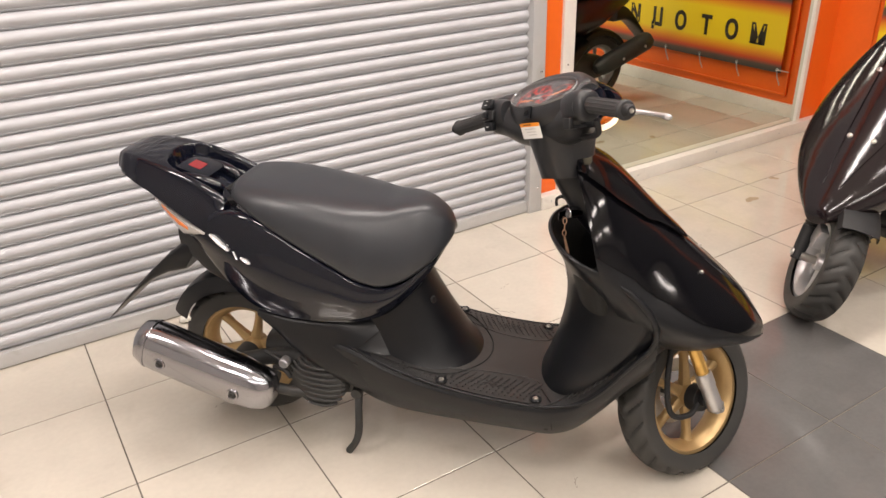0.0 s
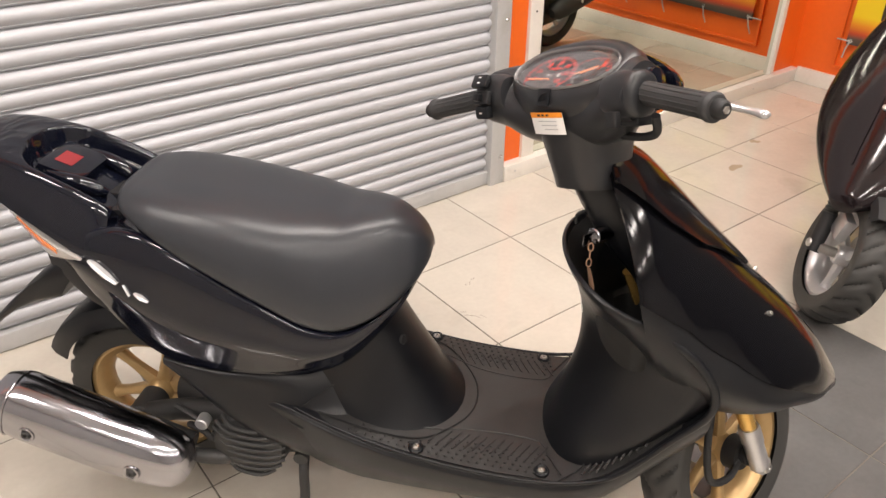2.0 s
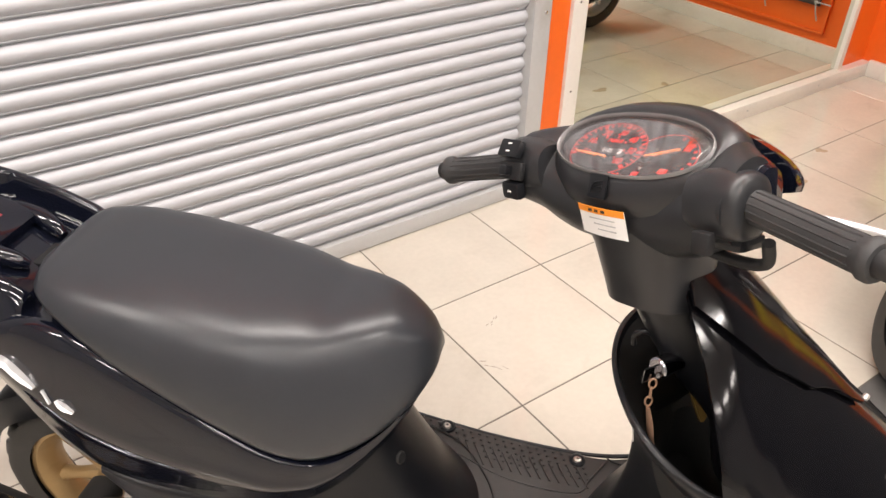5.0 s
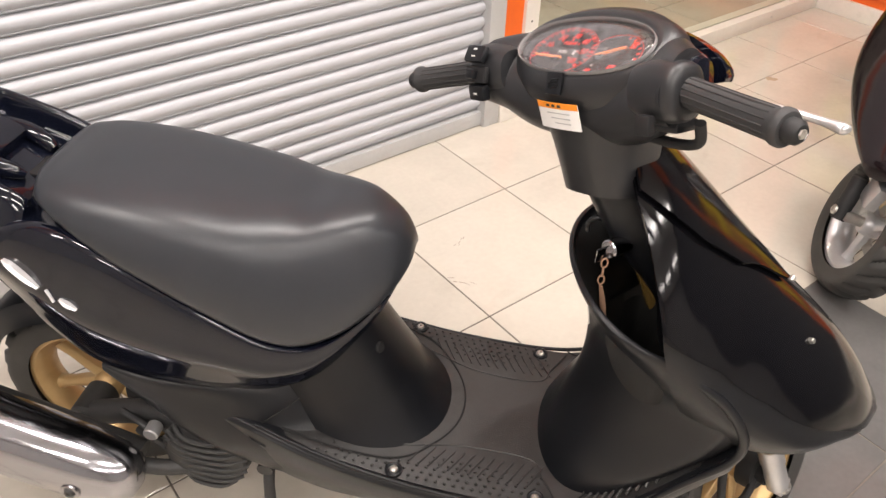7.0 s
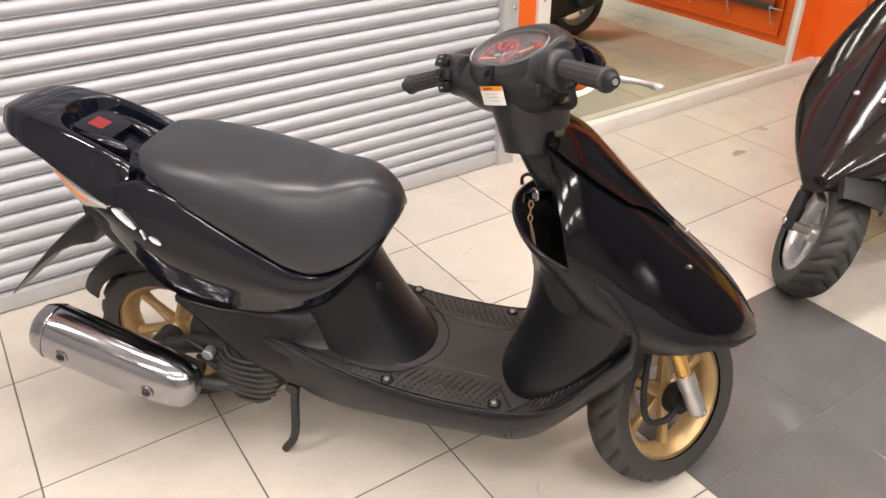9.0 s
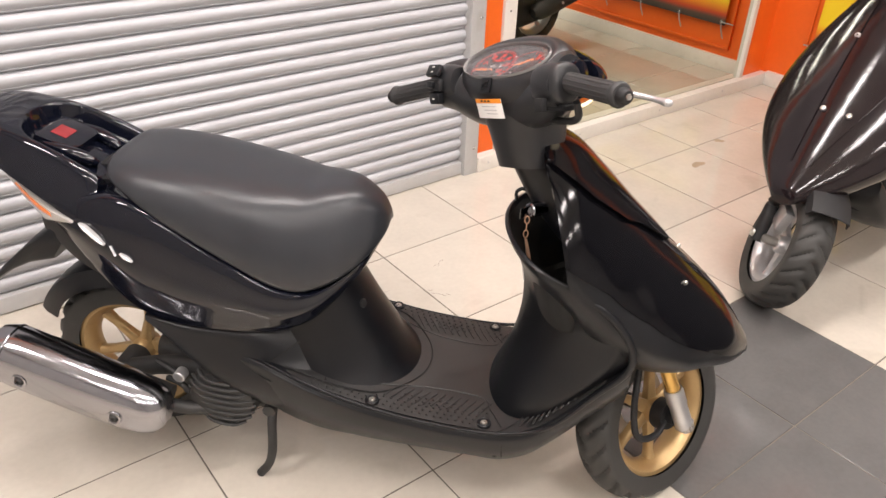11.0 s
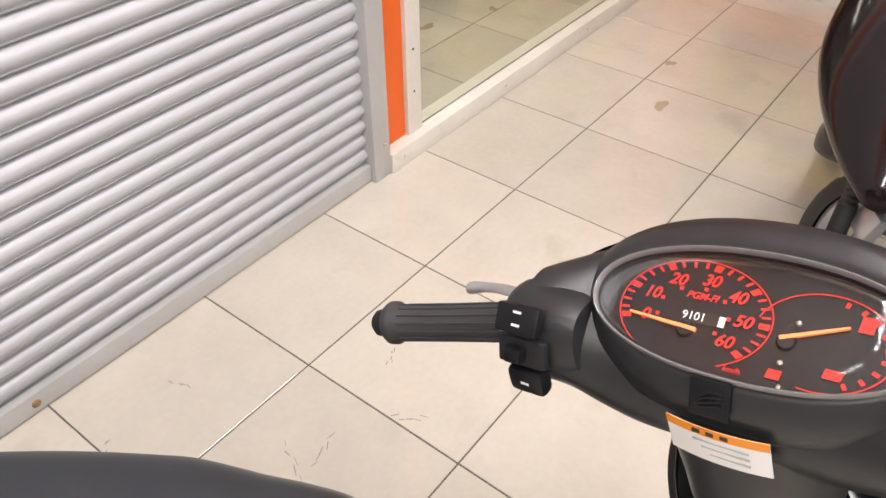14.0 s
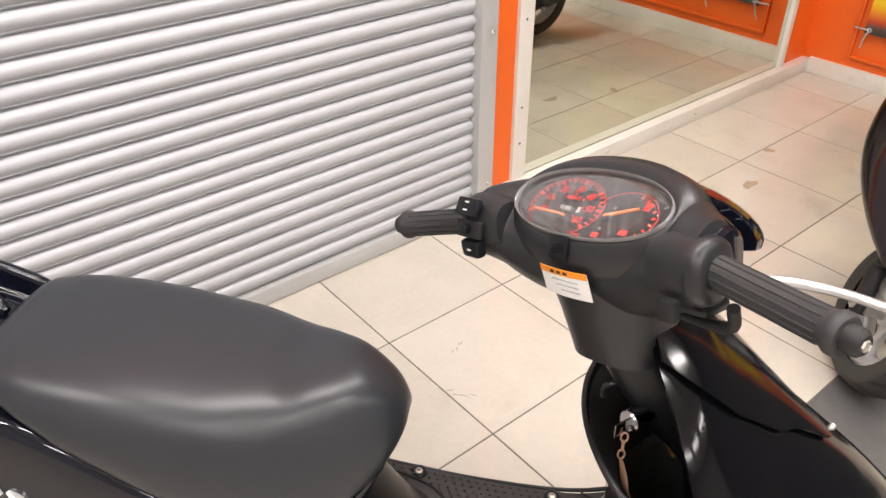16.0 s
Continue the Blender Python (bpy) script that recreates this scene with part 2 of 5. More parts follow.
floor = structure("floor", boxed(X_IN - 0.2, X_OUT + 0.2, Y_IN - 0.2, Y_OUT + 0.2, -0.14, -0.0016), M_GROUT,
                  "polished cream tile floor with a grey tile strip", "floor")
structure("ceiling", boxed(X_IN - 0.2, X_OUT + 0.2, Y_IN - 0.2, Y_OUT + 0.2, TALL, TALL + 0.12), M_CEILING, "plain white ceiling above the shop", "ceiling")
structure("wall_south", boxed(X_IN - 0.2, X_OUT + 0.2, Y_IN - 0.2, Y_IN, 0, TALL), M_PLASTER, "plain grey plastered shop wall", "wall")
structure("wall_west", boxed(X_IN - 0.2, X_IN, Y_IN, Y_OUT, 0, TALL), M_PLASTER, "plain grey plastered shop wall", "wall")
# Unseen closing wall, added near-black to darken what the glossy scooter mirrors.
M_DARKWALL = mat("dark_unseen_wall", (0.06, 0.06, 0.063), 0.85, vary=0.08, scale=3)
structure("wall_east_unseen", boxed(X_OUT, X_OUT + 0.2, Y_IN, 0.75, 0, TALL), M_DARKWALL, "unseen dark closing wall added to darken the gloss reflections", "wall")
wall_east = structure("wall_east", boxed(X_OUT, X_OUT + 0.2, 0.75, Y_OUT, 0, TALL), M_ORANGE, "orange painted wall behind a yellow banner", "wall")
structure("wall_north", boxed(X_IN - 0.2, X_OUT + 0.2, Y_OUT + 0.03, Y_OUT + 0.2, 0, TALL), M_ORANGE, "orange painted wall holding shutter and mirror", "wall")

# roller shutter
SHUT_R, PITCH, SLAT0 = 2.100, 0.0474, 0.057
shutter = tagged(new("roller_shutter"), "closed silver roller shutter with horizontal ribbed slats", "roller shutter", kind="structure")
prof = [(2.747, 0.0), (2.724, 0.0), (2.722, 0.003), (2.7185, 0.004), (2.717, 0.0065), (2.7185, 0.0085), (2.7125, 0.014), (2.7075, 0.022), (2.707, 0.030),
        (2.7105, 0.038), (2.717, 0.0440), (2.724, 0.0466), (2.747, 0.0466)]
bm = bmesh.new()
grid(bm, [[(x, y, z) for y, z in prof] for x in (X_IN, SHUT_R + 0.02)])
slat = part("slat", bm, M_SLAT, shutter, sharp=50)
slat.matrix_basis = pose(0, 0, SLAT0)
for k in range(1, 46):
    o = new("slat", slat.data)
    o.parent = shutter
    o.matrix_basis = pose(random.uniform(-.002, .002), random.uniform(-0.0012, 0.0012), SLAT0 + PITCH * k)
part("bottom_bar", boxed(X_IN, SHUT_R + 0.01, 2.697, 2.74, 0.004, SLAT0 - 0.002, bevel=0.004), M_RAIL, shutter)
bm = boxed(SHUT_R, SHUT_R + 0.066, 2.68, 2.755, 0.0, TALL, bevel=0.003)
rail = part("guide_rail", bm, M_RAIL, shutter)
for z in (0.112, 0.62, 1.13, 1.64):
    bm = bmesh.new()
    lathe(bm, [(0, 0.004), (0.005, 0.003), (0.007, 0), (0.007, -0.002)], (SHUT_R + 0.045, 2.68, z), (0, -1, 0), 14)
    part("rivet", bm, M_RIVET, rail)

# orange strip, mirror in its white frame, skirting
structure("trim_strip", boxed(SHUT_R + 0.066, 2.275, 2.715, 2.755, 0, TALL), M_ORANGE, "narrow orange painted wall strip beside the mirror", "wall")
structure("trim_corner", boxed(4.0, X_OUT, 2.715, 2.755, 0, TALL), M_ORANGE, "narrow orange painted wall strip in the corner", "wall")
mirror = tagged(new("wall_mirror"), "large wall mirror in a white metal frame", "mirror")
part("glass", boxed(2.335, 3.975, 2.719, 2.737, 0.06, TALL), M_MIRROR, mirror, "reflecting mirror glass")
part("frame_post", boxed(2.275, 2.337, 2.701, 2.755, 0.0, TALL, bevel=0.002), M_WHITE, mirror, "white frame profile")
part("frame_post", boxed(3.972, 4.004, 2.701, 2.755, 0.0, TALL, bevel=0.002), M_WHITE, mirror, "white frame profile")
for z in (0.2, 0.33, 0.62, 0.95, 1.3):
    bm = bmesh.new()
    lathe(bm, [(0, 0.0015), (0.003, 0.001), (0.004, 0)], (2.305, 2.701, z), (0, -1, 0), 10)
    part("screw", bm, M_INK, mirror)
skirt = structure("baseboard_north", boxed(SHUT_R + 0.067, X_OUT, 2.673, 2.717, 0, 0.064, bevel=0.003), M_WHITE, "pale grey plastic skirting under the mirror", "baseboard")
for x in (2.22, 2.75, 3.3, 3.8):
    bm = bmesh.new()
    lathe(bm, [(0, 0.001), (0.0035, 0.001), (0.004, 0)], (x, 2.673, 0.034), (0, -1, 0), 10)
    part("screw", bm, M_CORD, skirt)
structure("baseboard_east", boxed(4.178, X_OUT, Y_IN, 2.673, 0, 0.075, bevel=0.003), M_WHITE, "white skirting board along the orange wall", "baseboard")
# raised frame lines of the orange wall
for k, y in enumerate((2.50, 0.765)):
    structure(f"trim_{k + 1}", boxed(4.184, X_OUT, y - 0.006, y + 0.006, 0.12, 2.6, bevel=0.002), M_ORANGE, "thin raised orange moulding on the wall", "trim")
structure("trim_4", boxed(4.184, X_OUT, 0.76, 2.50, 0.115, 0.127, bevel=0.002), M_ORANGE, "thin raised orange moulding on the wall", "trim")

# banner with lettering and tie cords
banner = tagged(new("wall_banner"), "yellow banner with black Cyrillic lettering tied to the wall", "banner")
# Cloth carried up to 2.3 m to hold the added dark top.
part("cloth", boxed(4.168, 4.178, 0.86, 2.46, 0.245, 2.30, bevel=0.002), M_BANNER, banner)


def lettering(name, text, size, extrude, material, parent, m, bold=0.0, shear=0.0, align="LEFT"):
    cu = bpy.data.curves.new(name, "FONT")
    cu.body, cu.size, cu.extrude, cu.offset, cu.shear = text, size, extrude, bold, shear
    cu.align_x, cu.align_y = align, "CENTER"
    tmp = new(name, cu)
    dg = bpy.context.evaluated_depsgraph_get()
    me = bpy.data.meshes.new_from_object(tmp.evaluated_get(dg))
    bpy.data.objects.remove(tmp)
    bpy.data.curves.remove(cu)
    me.transform(m)
    me.materials.clear()
    me.materials.append(material)
    ob = new(name, me)
    ob.parent = parent
    return ob


for k, ch in enumerate("МОТОЦИКЛ"):
    m = Matrix.Translation((4.166, 2.335 - 0.2 * k, 0.435)) @ Matrix(((0, 0, -1, 0), (-1, 0, 0, 0), (0, 1, 0, 0), (0, 0, 0, 1))) @ Matrix.Diagonal((0.85, 1, 1, 1))
    lettering("letter", ch, 0.152, 0.001, M_INK, banner, m, bold=0.006)
for k in range(6):
    y = 2.44 - 0.285 * k
    bm = bmesh.new()
    lathe(bm, [(0.005, 0.0), (0.006, 0.003), (0.011, 0.003), (0.012, 0)], (4.168, y, 0.262), (-1, 0, 0), 16)
    part("grommet", bm, M_RIVET, banner)
    bm = bmesh.new()
    if k == 0:
        tube(bm, [(4.163, y, 0.262), (4.165, y + 0.03, 0.262), (4.18, y + 0.07, 0.258)], 0.0035, 8)
    tube(bm, [(4.163, y, 0.262), (4.160, y + 0.012, 0.22), (4.176, y + 0.022, 0.175)], 0.0035, 8)
    part("tie_cord", bm, M_CORD, banner)

# ceiling lights
LAMP_W = 27.5
for k, (x, y) in enumerate(((-0.9, 1.75), (1.0, 1.75), (2.45, 1.6), (-0.9, 0.1), (1.0, 0.1), (2.9, 0.1), (-0.9, -1.6), (1.0, -1.6), (2.9, -1.6))):
    lamp = tagged(new("ceiling_light"), "long white ceiling light with a bright diffuser", "ceiling light", group="ceiling lights")
    lamp.matrix_basis = pose(x, y, TALL)
    part("housing", boxed(-0.62, 0.62, -0.09, 0.09, -0.05, -0.001, bevel=0.004), M_STEEL, lamp)
    part("diffuser", boxed(-0.6, 0.6, -0.07, 0.07, -0.058, -0.0505, bevel=0.002), M_TUBE, lamp)
    area_lamp("lamp_light", x, y, TALL - 0.07, 1.2, 0.14, LAMP_W, (1.0, 0.95, 0.925))

# rusty lock bolt in the shutter's bottom bar, crumb of plaster by the wall, dried spots on the tiles
bm = bmesh.new()
lathe(bm, [(0, 0.003), (0.006, 0.003), (0.009, 0.0015), (0.010, 0)], (1.072, 2.697, 0.028), (0, -1, 0), 18)
part("lock_bolt", bm, mat("rusty_brass", (0.30, 0.20, 0.08), 0.6, metal=0.3, vary=0.3, scale=80), shutter, "rusty brass lock bolt")

cap = tagged(new("plastic_plug"), "small white plastic plug lying by the shutter", "plug")
bm = bmesh.new()
lathe(bm, [(0, 0.0), (0.011, 0.0), (0.013, 0.003), (0.013, 0.014), (0.010, 0.017), (0.010, 0.034), (0.008, 0.036), (0, 0.036)], (0.575, 2.655, 0.0135), (0.8, -0.6, 0), 20)
part("plug_body", bm, M_LABEL_W, cap)


def spot(x, y, size, seed, material):
    """A dried spill with an uneven outline."""
    rnd = random.Random(seed)
    bm_ = bmesh.new()
    n = 22
    ph = [rnd.uniform(0, 6.28) for _ in range(3)]
    ring_ = []
    for k in range(n):
        a_ = 2 * math.pi * k / n
        q = size * (1 + 0.28 * math.sin(2 * a_ + ph[0]) + 0.16 * math.sin(3 * a_ + ph[1]) + 0.1 * math.sin(5 * a_ + ph[2]))
        ring_.append((x + q * math.cos(a_), y + q * 0.75 * math.sin(a_)))
    grid(bm_, [[(px, py, 0.0002) for px, py in ring_], [(x + (px - x) * 0.9, y + (py - y) * 0.9, 0.0006) for px, py in ring_]])
    return tagged(as_object("floor_spot", bm_, material), "dried brown spill on the floor tiles", "stain")


M_SPOT = mat("dried_spill", (0.40, 0.325, 0.235), 0.25, vary=0.12, scale=40)
spot(3.005, 2.225, 0.030, 3, M_SPOT)
spot(3.30, 2.33, 0.022, 5, M_SPOT)


def scuff(x, y, length, turn, seed):
    """A faint broken rub mark lying on a tile."""
    rnd = random.Random(seed)
    bm_ = bmesh.new()
    for k in range(5):
        u = (k / 4 - 0.5) * length
        a_ = turn + rnd.uniform(-0.5, 0.5)
        cx, cy = x + u * math.cos(turn) + rnd.uniform(-0.006, 0.006), y + u * math.sin(turn) + rnd.uniform(-0.006, 0.006)
        h, w = length * rnd.uniform(0.10, 0.2), rnd.uniform(0.0008, 0.0018)
        ring_ = [(cx + h * math.cos(b_) * math.cos(a_) - w * math.sin(b_) * math.sin(a_), cy + h * math.cos(b_) * math.sin(a_) + w * math.sin(b_) * math.cos(a_)) for b_ in [2 * math.pi * i / 10 for i in range(10)]]
        grid(bm_, [[(px, py, 0.0002) for px, py in ring_], [(cx + (px - cx) * 0.9, cy + (py - cy) * 0.9, 0.0005) for px, py in ring_]])
    return tagged(as_object("floor_scuff", bm_, M_SCUFF), "faint grey rub mark on the floor tiles", "stain", group="rub marks on the floor")


M_SCUFF = mat("rubbed_dirt", (0.30, 0.26, 0.215), 0.4, vary=0.15, scale=60)
scuff(1.096, 2.512, 0.05, 0.6, 11)
scuff(1.308, 2.197, 0.09, 1.1, 12)
scuff(1.527, 2.084, 0.06, 2.2, 13)
scuff(1.291, 2.533, 0.05, 1.9, 14)
scuff(0.562, 2.14, 0.05, 0.4, 15)
scuff(1.19, 1.325, 0.03, 0.8, 16)
scuff(1.629, 2.219, 0.05, 0.3, 17)
scuff(1.36, 2.17, 0.07, 0.2, 18)


# ---- scooter materials ----
M_GLOSS = mat("gloss_black_paint", (0.004, 0.005, 0.010), 0.07, vary=0.1, scale=20, spec=0.5)
# Matte plastic, its colour darkened for the shade on the low parts.
M_MATTE = mat("matte_black_plastic", (0.0062, 0.0068, 0.0085), 0.36, vary=0.12, scale=25, rough_vary=0.06, bump=0.12, bump_scale=700, spec=0.33)
# Worn footboard; its base colour is also lifted for the light it reflects.
M_MAT = mat("worn_lit_footboard_plastic", (0.027, 0.0262, 0.026), 0.36, vary=0.25, scale=9, rough_vary=0.10, bump=0.5, bump_scale=420, stain=(0.25, 6, (0.045, 0.042, 0.040)))
# Lighter copy of the matte plastic; the handlebar's sheen is put into its colour.
M_COVER = mat("lit_matte_black_handlebar", (0.0175, 0.0180, 0.0200), 0.36, vary=0.10, scale=25, rough_vary=0.05, bump=0.15, bump_scale=800, spec=0.5)
M_DARK = mat("dark_underside", (0.007, 0.007, 0.008), 0.6, vary=0.2, scale=30)
M_SEAT = mat("black_vinyl", (0.0240, 0.0265, 0.0315), 0.34, vary=0.08, scale=18, rough_vary=0.03, bump=0.06, bump_scale=500)
M_RUBBER = mat("tyre_rubber", (0.034, 0.033, 0.031), 0.62, vary=0.18, scale=20, rough_vary=0.08, bump=0.2, bump_scale=300, stain=(0.3, 10, (0.07, 0.065, 0.06)))
M_GRIP = mat("grip_rubber", (0.03, 0.03, 0.031), 0.6, vary=0.1, scale=30, bump=0.2, bump_scale=600)
M_GOLD = mat("gold_wheel_paint", (0.43, 0.29, 0.135), 0.38, metal=0.5, vary=0.08, scale=14, rough_vary=0.08, stain=(0.35, 8, (0.2, 0.13, 0.06)))
M_FORK = mat("gold_anodised", (0.72, 0.44, 0.13), 0.25, metal=0.7, vary=0.06, scale=20)
M_CHROME = mat("chrome", (0.37, 0.37, 0.395), 0.15, metal=1.0, vary=0.04, scale=9, rough_vary=0.04, stain=(0.35, 7, (0.45, 0.40, 0.33)))
M_ALLOY = mat("cast_alloy", (0.55, 0.55, 0.56), 0.38, metal=0.8, vary=0.08, scale=18)
M_SILVER = mat("silver_wheel_paint", (0.52, 0.52, 0.53), 0.38, metal=0.6, vary=0.08, scale=14, rough_vary=0.08)
M_ENGINE = mat("engine_black", (0.022, 0.022, 0.022), 0.55, vary=0.25, scale=25, stain=(0.4, 9, (0.07, 0.06, 0.05)), bump=0.2)
M_BOLT = mat("bolt_steel", (0.5, 0.48, 0.45), 0.35, metal=0.9, vary=0.15, scale=60)
M_LABEL = mat("white_sticker", (0.80, 0.79, 0.77), 0.5, vary=0.02)
M_LABEL_O = mat("orange_sticker", (0.80, 0.27, 0.02), 0.5)
M_RED = mat("red_sticker", (0.22, 0.018, 0.022), 0.4)
M_LOGO = mat("silver_badge", (0.80, 0.80, 0.80), 0.22, metal=0.5)
M_AMBER = mat("amber_lens", (0.85, 0.20, 0.02), 0.12, coat=0.5)
M_CLEAR = mat("clear_lamp_lens", (0.42, 0.40, 0.38), 0.10, coat=0.5)
M_HEAD = mat("lit_headlamp", (1.0, 0.86, 0.6), 0.2, emit=1.3, emit_color=(1.0, 0.85, 0.6))
M_DIAL = mat("dial_face", (0.012, 0.010, 0.010), 0.5)
M_DIALRED = mat("lit_red_marking", (0.65, 0.03, 0.02), 0.5, emit=0.30, emit_color=(1.0, 0.04, 0.03))
M_NEEDLE = mat("lit_needle", (1.0, 0.30, 0.10), 0.5, emit=0.55, emit_color=(1.0, 0.28, 0.10))
M_ODO = mat("odometer_white", (0.75, 0.72, 0.70), 0.5, emit=0.25)
M_TAG = mat("leather_tag", (0.34, 0.20, 0.13), 0.6, vary=0.2, scale=60)
M_DEEP = mat("pocket_inside", (0.006, 0.006, 0.006), 0.8)
M_GLOSS_WAVY = mat("gloss_black_front_paint", (0.003, 0.003, 0.004), 0.12, vary=0.1, scale=20, spec=0.30, bump=0.07, bump_scale=26, stretch=(0.6, 1.6, 1.2))
M_PLUM = mat("gloss_plum_black", (0.012, 0.008, 0.009), 0.11, vary=0.15, scale=12, bump=0.7, bump_scale=16)


def glass_material():
    """Thin clear cover: mostly clear, with a faint gloss."""
    m = bpy.data.materials.new("gauge_glass")
    m.use_nodes = True
    nt = m.node_tree
    nt.nodes.remove(nt.nodes["Principled BSDF"])
    clear, gloss, mix = nt.nodes.new("ShaderNodeBsdfTransparent"), nt.nodes.new("ShaderNodeBsdfGlossy"), nt.nodes.new("ShaderNodeMixShader")
    gloss.inputs["Roughness"].default_value = 0.05
    fres, mul = nt.nodes.new("ShaderNodeFresnel"), nt.nodes.new("ShaderNodeMath")
    fres.inputs["IOR"].default_value = 1.35
    mul.operation = "MULTIPLY"
    mul.inputs[1].default_value = 0.30
    nt.links.new(fres.outputs[0], mul.inputs[0])
    nt.links.new(mul.outputs[0], mix.inputs[0])
    nt.links.new(clear.outputs[0], mix.inputs[1])
    nt.links.new(gloss.outputs[0], mix.inputs[2])
    nt.links.new(mix.outputs[0], nt.nodes["Material Output"].inputs["Surface"])
    return m


M_GLASS = glass_material()
M_LENSRIM = mat("clear_plastic_edge", (0.16, 0.155, 0.155), 0.12, vary=0.1, scale=30, coat=0.5)


# ---- scooter pieces ----
def tyre(bm, c, R, width, rim, groove=0.0065, n=176, twist=0.0, dirn=1):
    """A tyre with cut tread; the axle is along y."""
    hw, rows = width / 2, []
    prof = []
    for k in range(23):
        a = -1 + 2 * k / 22
        ang = a * 1.95
        y = hw * math.sin(max(min(ang, math.pi / 2), -math.pi / 2)) * (1.0 if abs(ang) < math.pi / 2 else (1 - 0.28 * (abs(ang) - math.pi / 2)))
        depth = (R - rim)
        r = R - depth * (0.5 * (1 - math.cos(ang)) if abs(ang) < math.pi / 2 else 0.5 + 0.5 * (abs(ang) - math.pi / 2) / (1.95 - math.pi / 2))
        prof.append((y, r, abs(ang)))
    for i in range(n):
        th = 2 * math.pi * i / n
        row = []
        for y, r, ang in prof:
            cut = 0.0
            if ang < 1.15:
                ph = (i / n * 22 + dirn * 0.9 * abs(y) / hw + (0.5 if y > 0 else 0.0)) % 1.0
                if 0.0 <= ph < 0.24 and abs(y) > 0.12 * hw:
                    cut = groove
            row.append(Vector(c) + Vector(((r - cut) * math.cos(th), y, (r - cut) * math.sin(th))))
        rows.append(row)
    vv = [[bm.verts.new(p) for p in row] for row in rows]
    m = len(prof)
    for i in range(n):
        a, b = vv[i], vv[(i + 1) % n]
        for k in range(m - 1):
            bm.faces.new((a[k], a[k + 1], b[k + 1], b[k]))
    return bm


def cast_wheel(parent, name, c, R, rimR, width, paint, spokes, xf=None, phase=90, disc=True):
    tyre_ob = part(name, tyre(bmesh.new(), c, R, width, rimR + 0.004), M_RUBBER, parent, "black tyre with cut tread", 40, xf)
    bm = bmesh.new()
    w = width * 0.36
    prof_ = [(rimR + 0.006, -w), (rimR + 0.007, -w + 0.003), (rimR - 0.004, -w + 0.006), (rimR - 0.012, -w + 0.014), (rimR - 0.017, -w * 0.3),
             (rimR - 0.017, w * 0.3), (rimR - 0.012, w - 0.014), (rimR - 0.004, w - 0.006), (rimR + 0.007, w - 0.003), (rimR + 0.006, w),
             (rimR - 0.004, w + 0.001), (rimR - 0.012, w - 0.006), (rimR - 0.022, w * 0.3), (rimR - 0.022, -w * 0.3), (rimR - 0.012, -w + 0.006), (rimR - 0.004, -w - 0.001)]
    lathe(bm, prof_, c, (0, 1, 0), 72, closed=True)
    rim = part("rim", bm, paint, tyre_ob, "painted cast wheel rim", 40, xf)
    for k in range(spokes):
        a = radians(phase + 360 / spokes * k)
        d, t = Vector((math.cos(a), 0, math.sin(a))), Vector((-math.sin(a), 0, math.cos(a)))
        bm = bmesh.new()
        rows = []
        for s_, hw, hy in ((0.024, 0.015, 0.013), (0.05, 0.0115, 0.012), (0.085, 0.009, 0.011), (rimR - 0.028, 0.011, 0.012), (rimR - 0.016, 0.016, 0.014)):
            o = Vector(c) + d * s_
            rows.append([o + t * (hw * u) + Vector((0, hy * v, 0)) for u, v in ((-1, -0.6), (-0.45, -1), (0.45, -1), (1, -0.6), (1, 0.6), (0.45, 1), (-0.45, 1), (-1, 0.6))])
        grid(bm, rows)
        part("spoke", bm, paint, tyre_ob, "", 50, xf)
    bm = bmesh.new()
    lathe(bm, [(0, -0.03), (0.022, -0.03), (0.027, -0.025), (0.030, 0), (0.027, 0.025), (0.022, 0.03), (0, 0.03)], c, (0, 1, 0), 28)
    part("hub", bm, paint, tyre_ob, "", 40, xf)
    if disc:
        bm = bmesh.new()
        lathe(bm, [(0.05, 0.034), (0.082, 0.034), (0.082, 0.038), (0.05, 0.038)], c, (0, 1, 0), 40, closed=True)
        for k in range(10):
            a = 2 * math.pi * k / 10
            rod(bm, Vector(c) + Vector((0.066 * math.cos(a), 0.0335, 0.066 * math.sin(a))), Vector(c) + Vector((0.066 * math.cos(a), 0.0385, 0.066 * math.sin(a))), 0.005, 8)
        part("brake_disc", bm, M_BOLT, tyre_ob, "drilled steel brake disc", 40, xf)
    return tyre_ob


def bolt(parent, c, axis, r=0.008, material=None, xf=None):
    bm = bmesh.new()
    lathe(bm, [(0, 0.001), (r * 0.45, 0.001), (r * 0.5, 0.004), (r, 0.0035), (r * 1.25, 0.001), (r * 1.3, -0.003)], c, axis, 16)
    return part("bolt", bm, material or M_BOLT, parent, "", 40, xf)


# ---- the black scooter ----
HEAD = Vector((0.80, 0, 0.907))
RAKE = Vector((-0.3955, 0, 0.9184))
STEER = Matrix.Translation(HEAD) @ Matrix.Rotation(radians(49.4), 4, RAKE) @ Matrix.Translation(-HEAD)


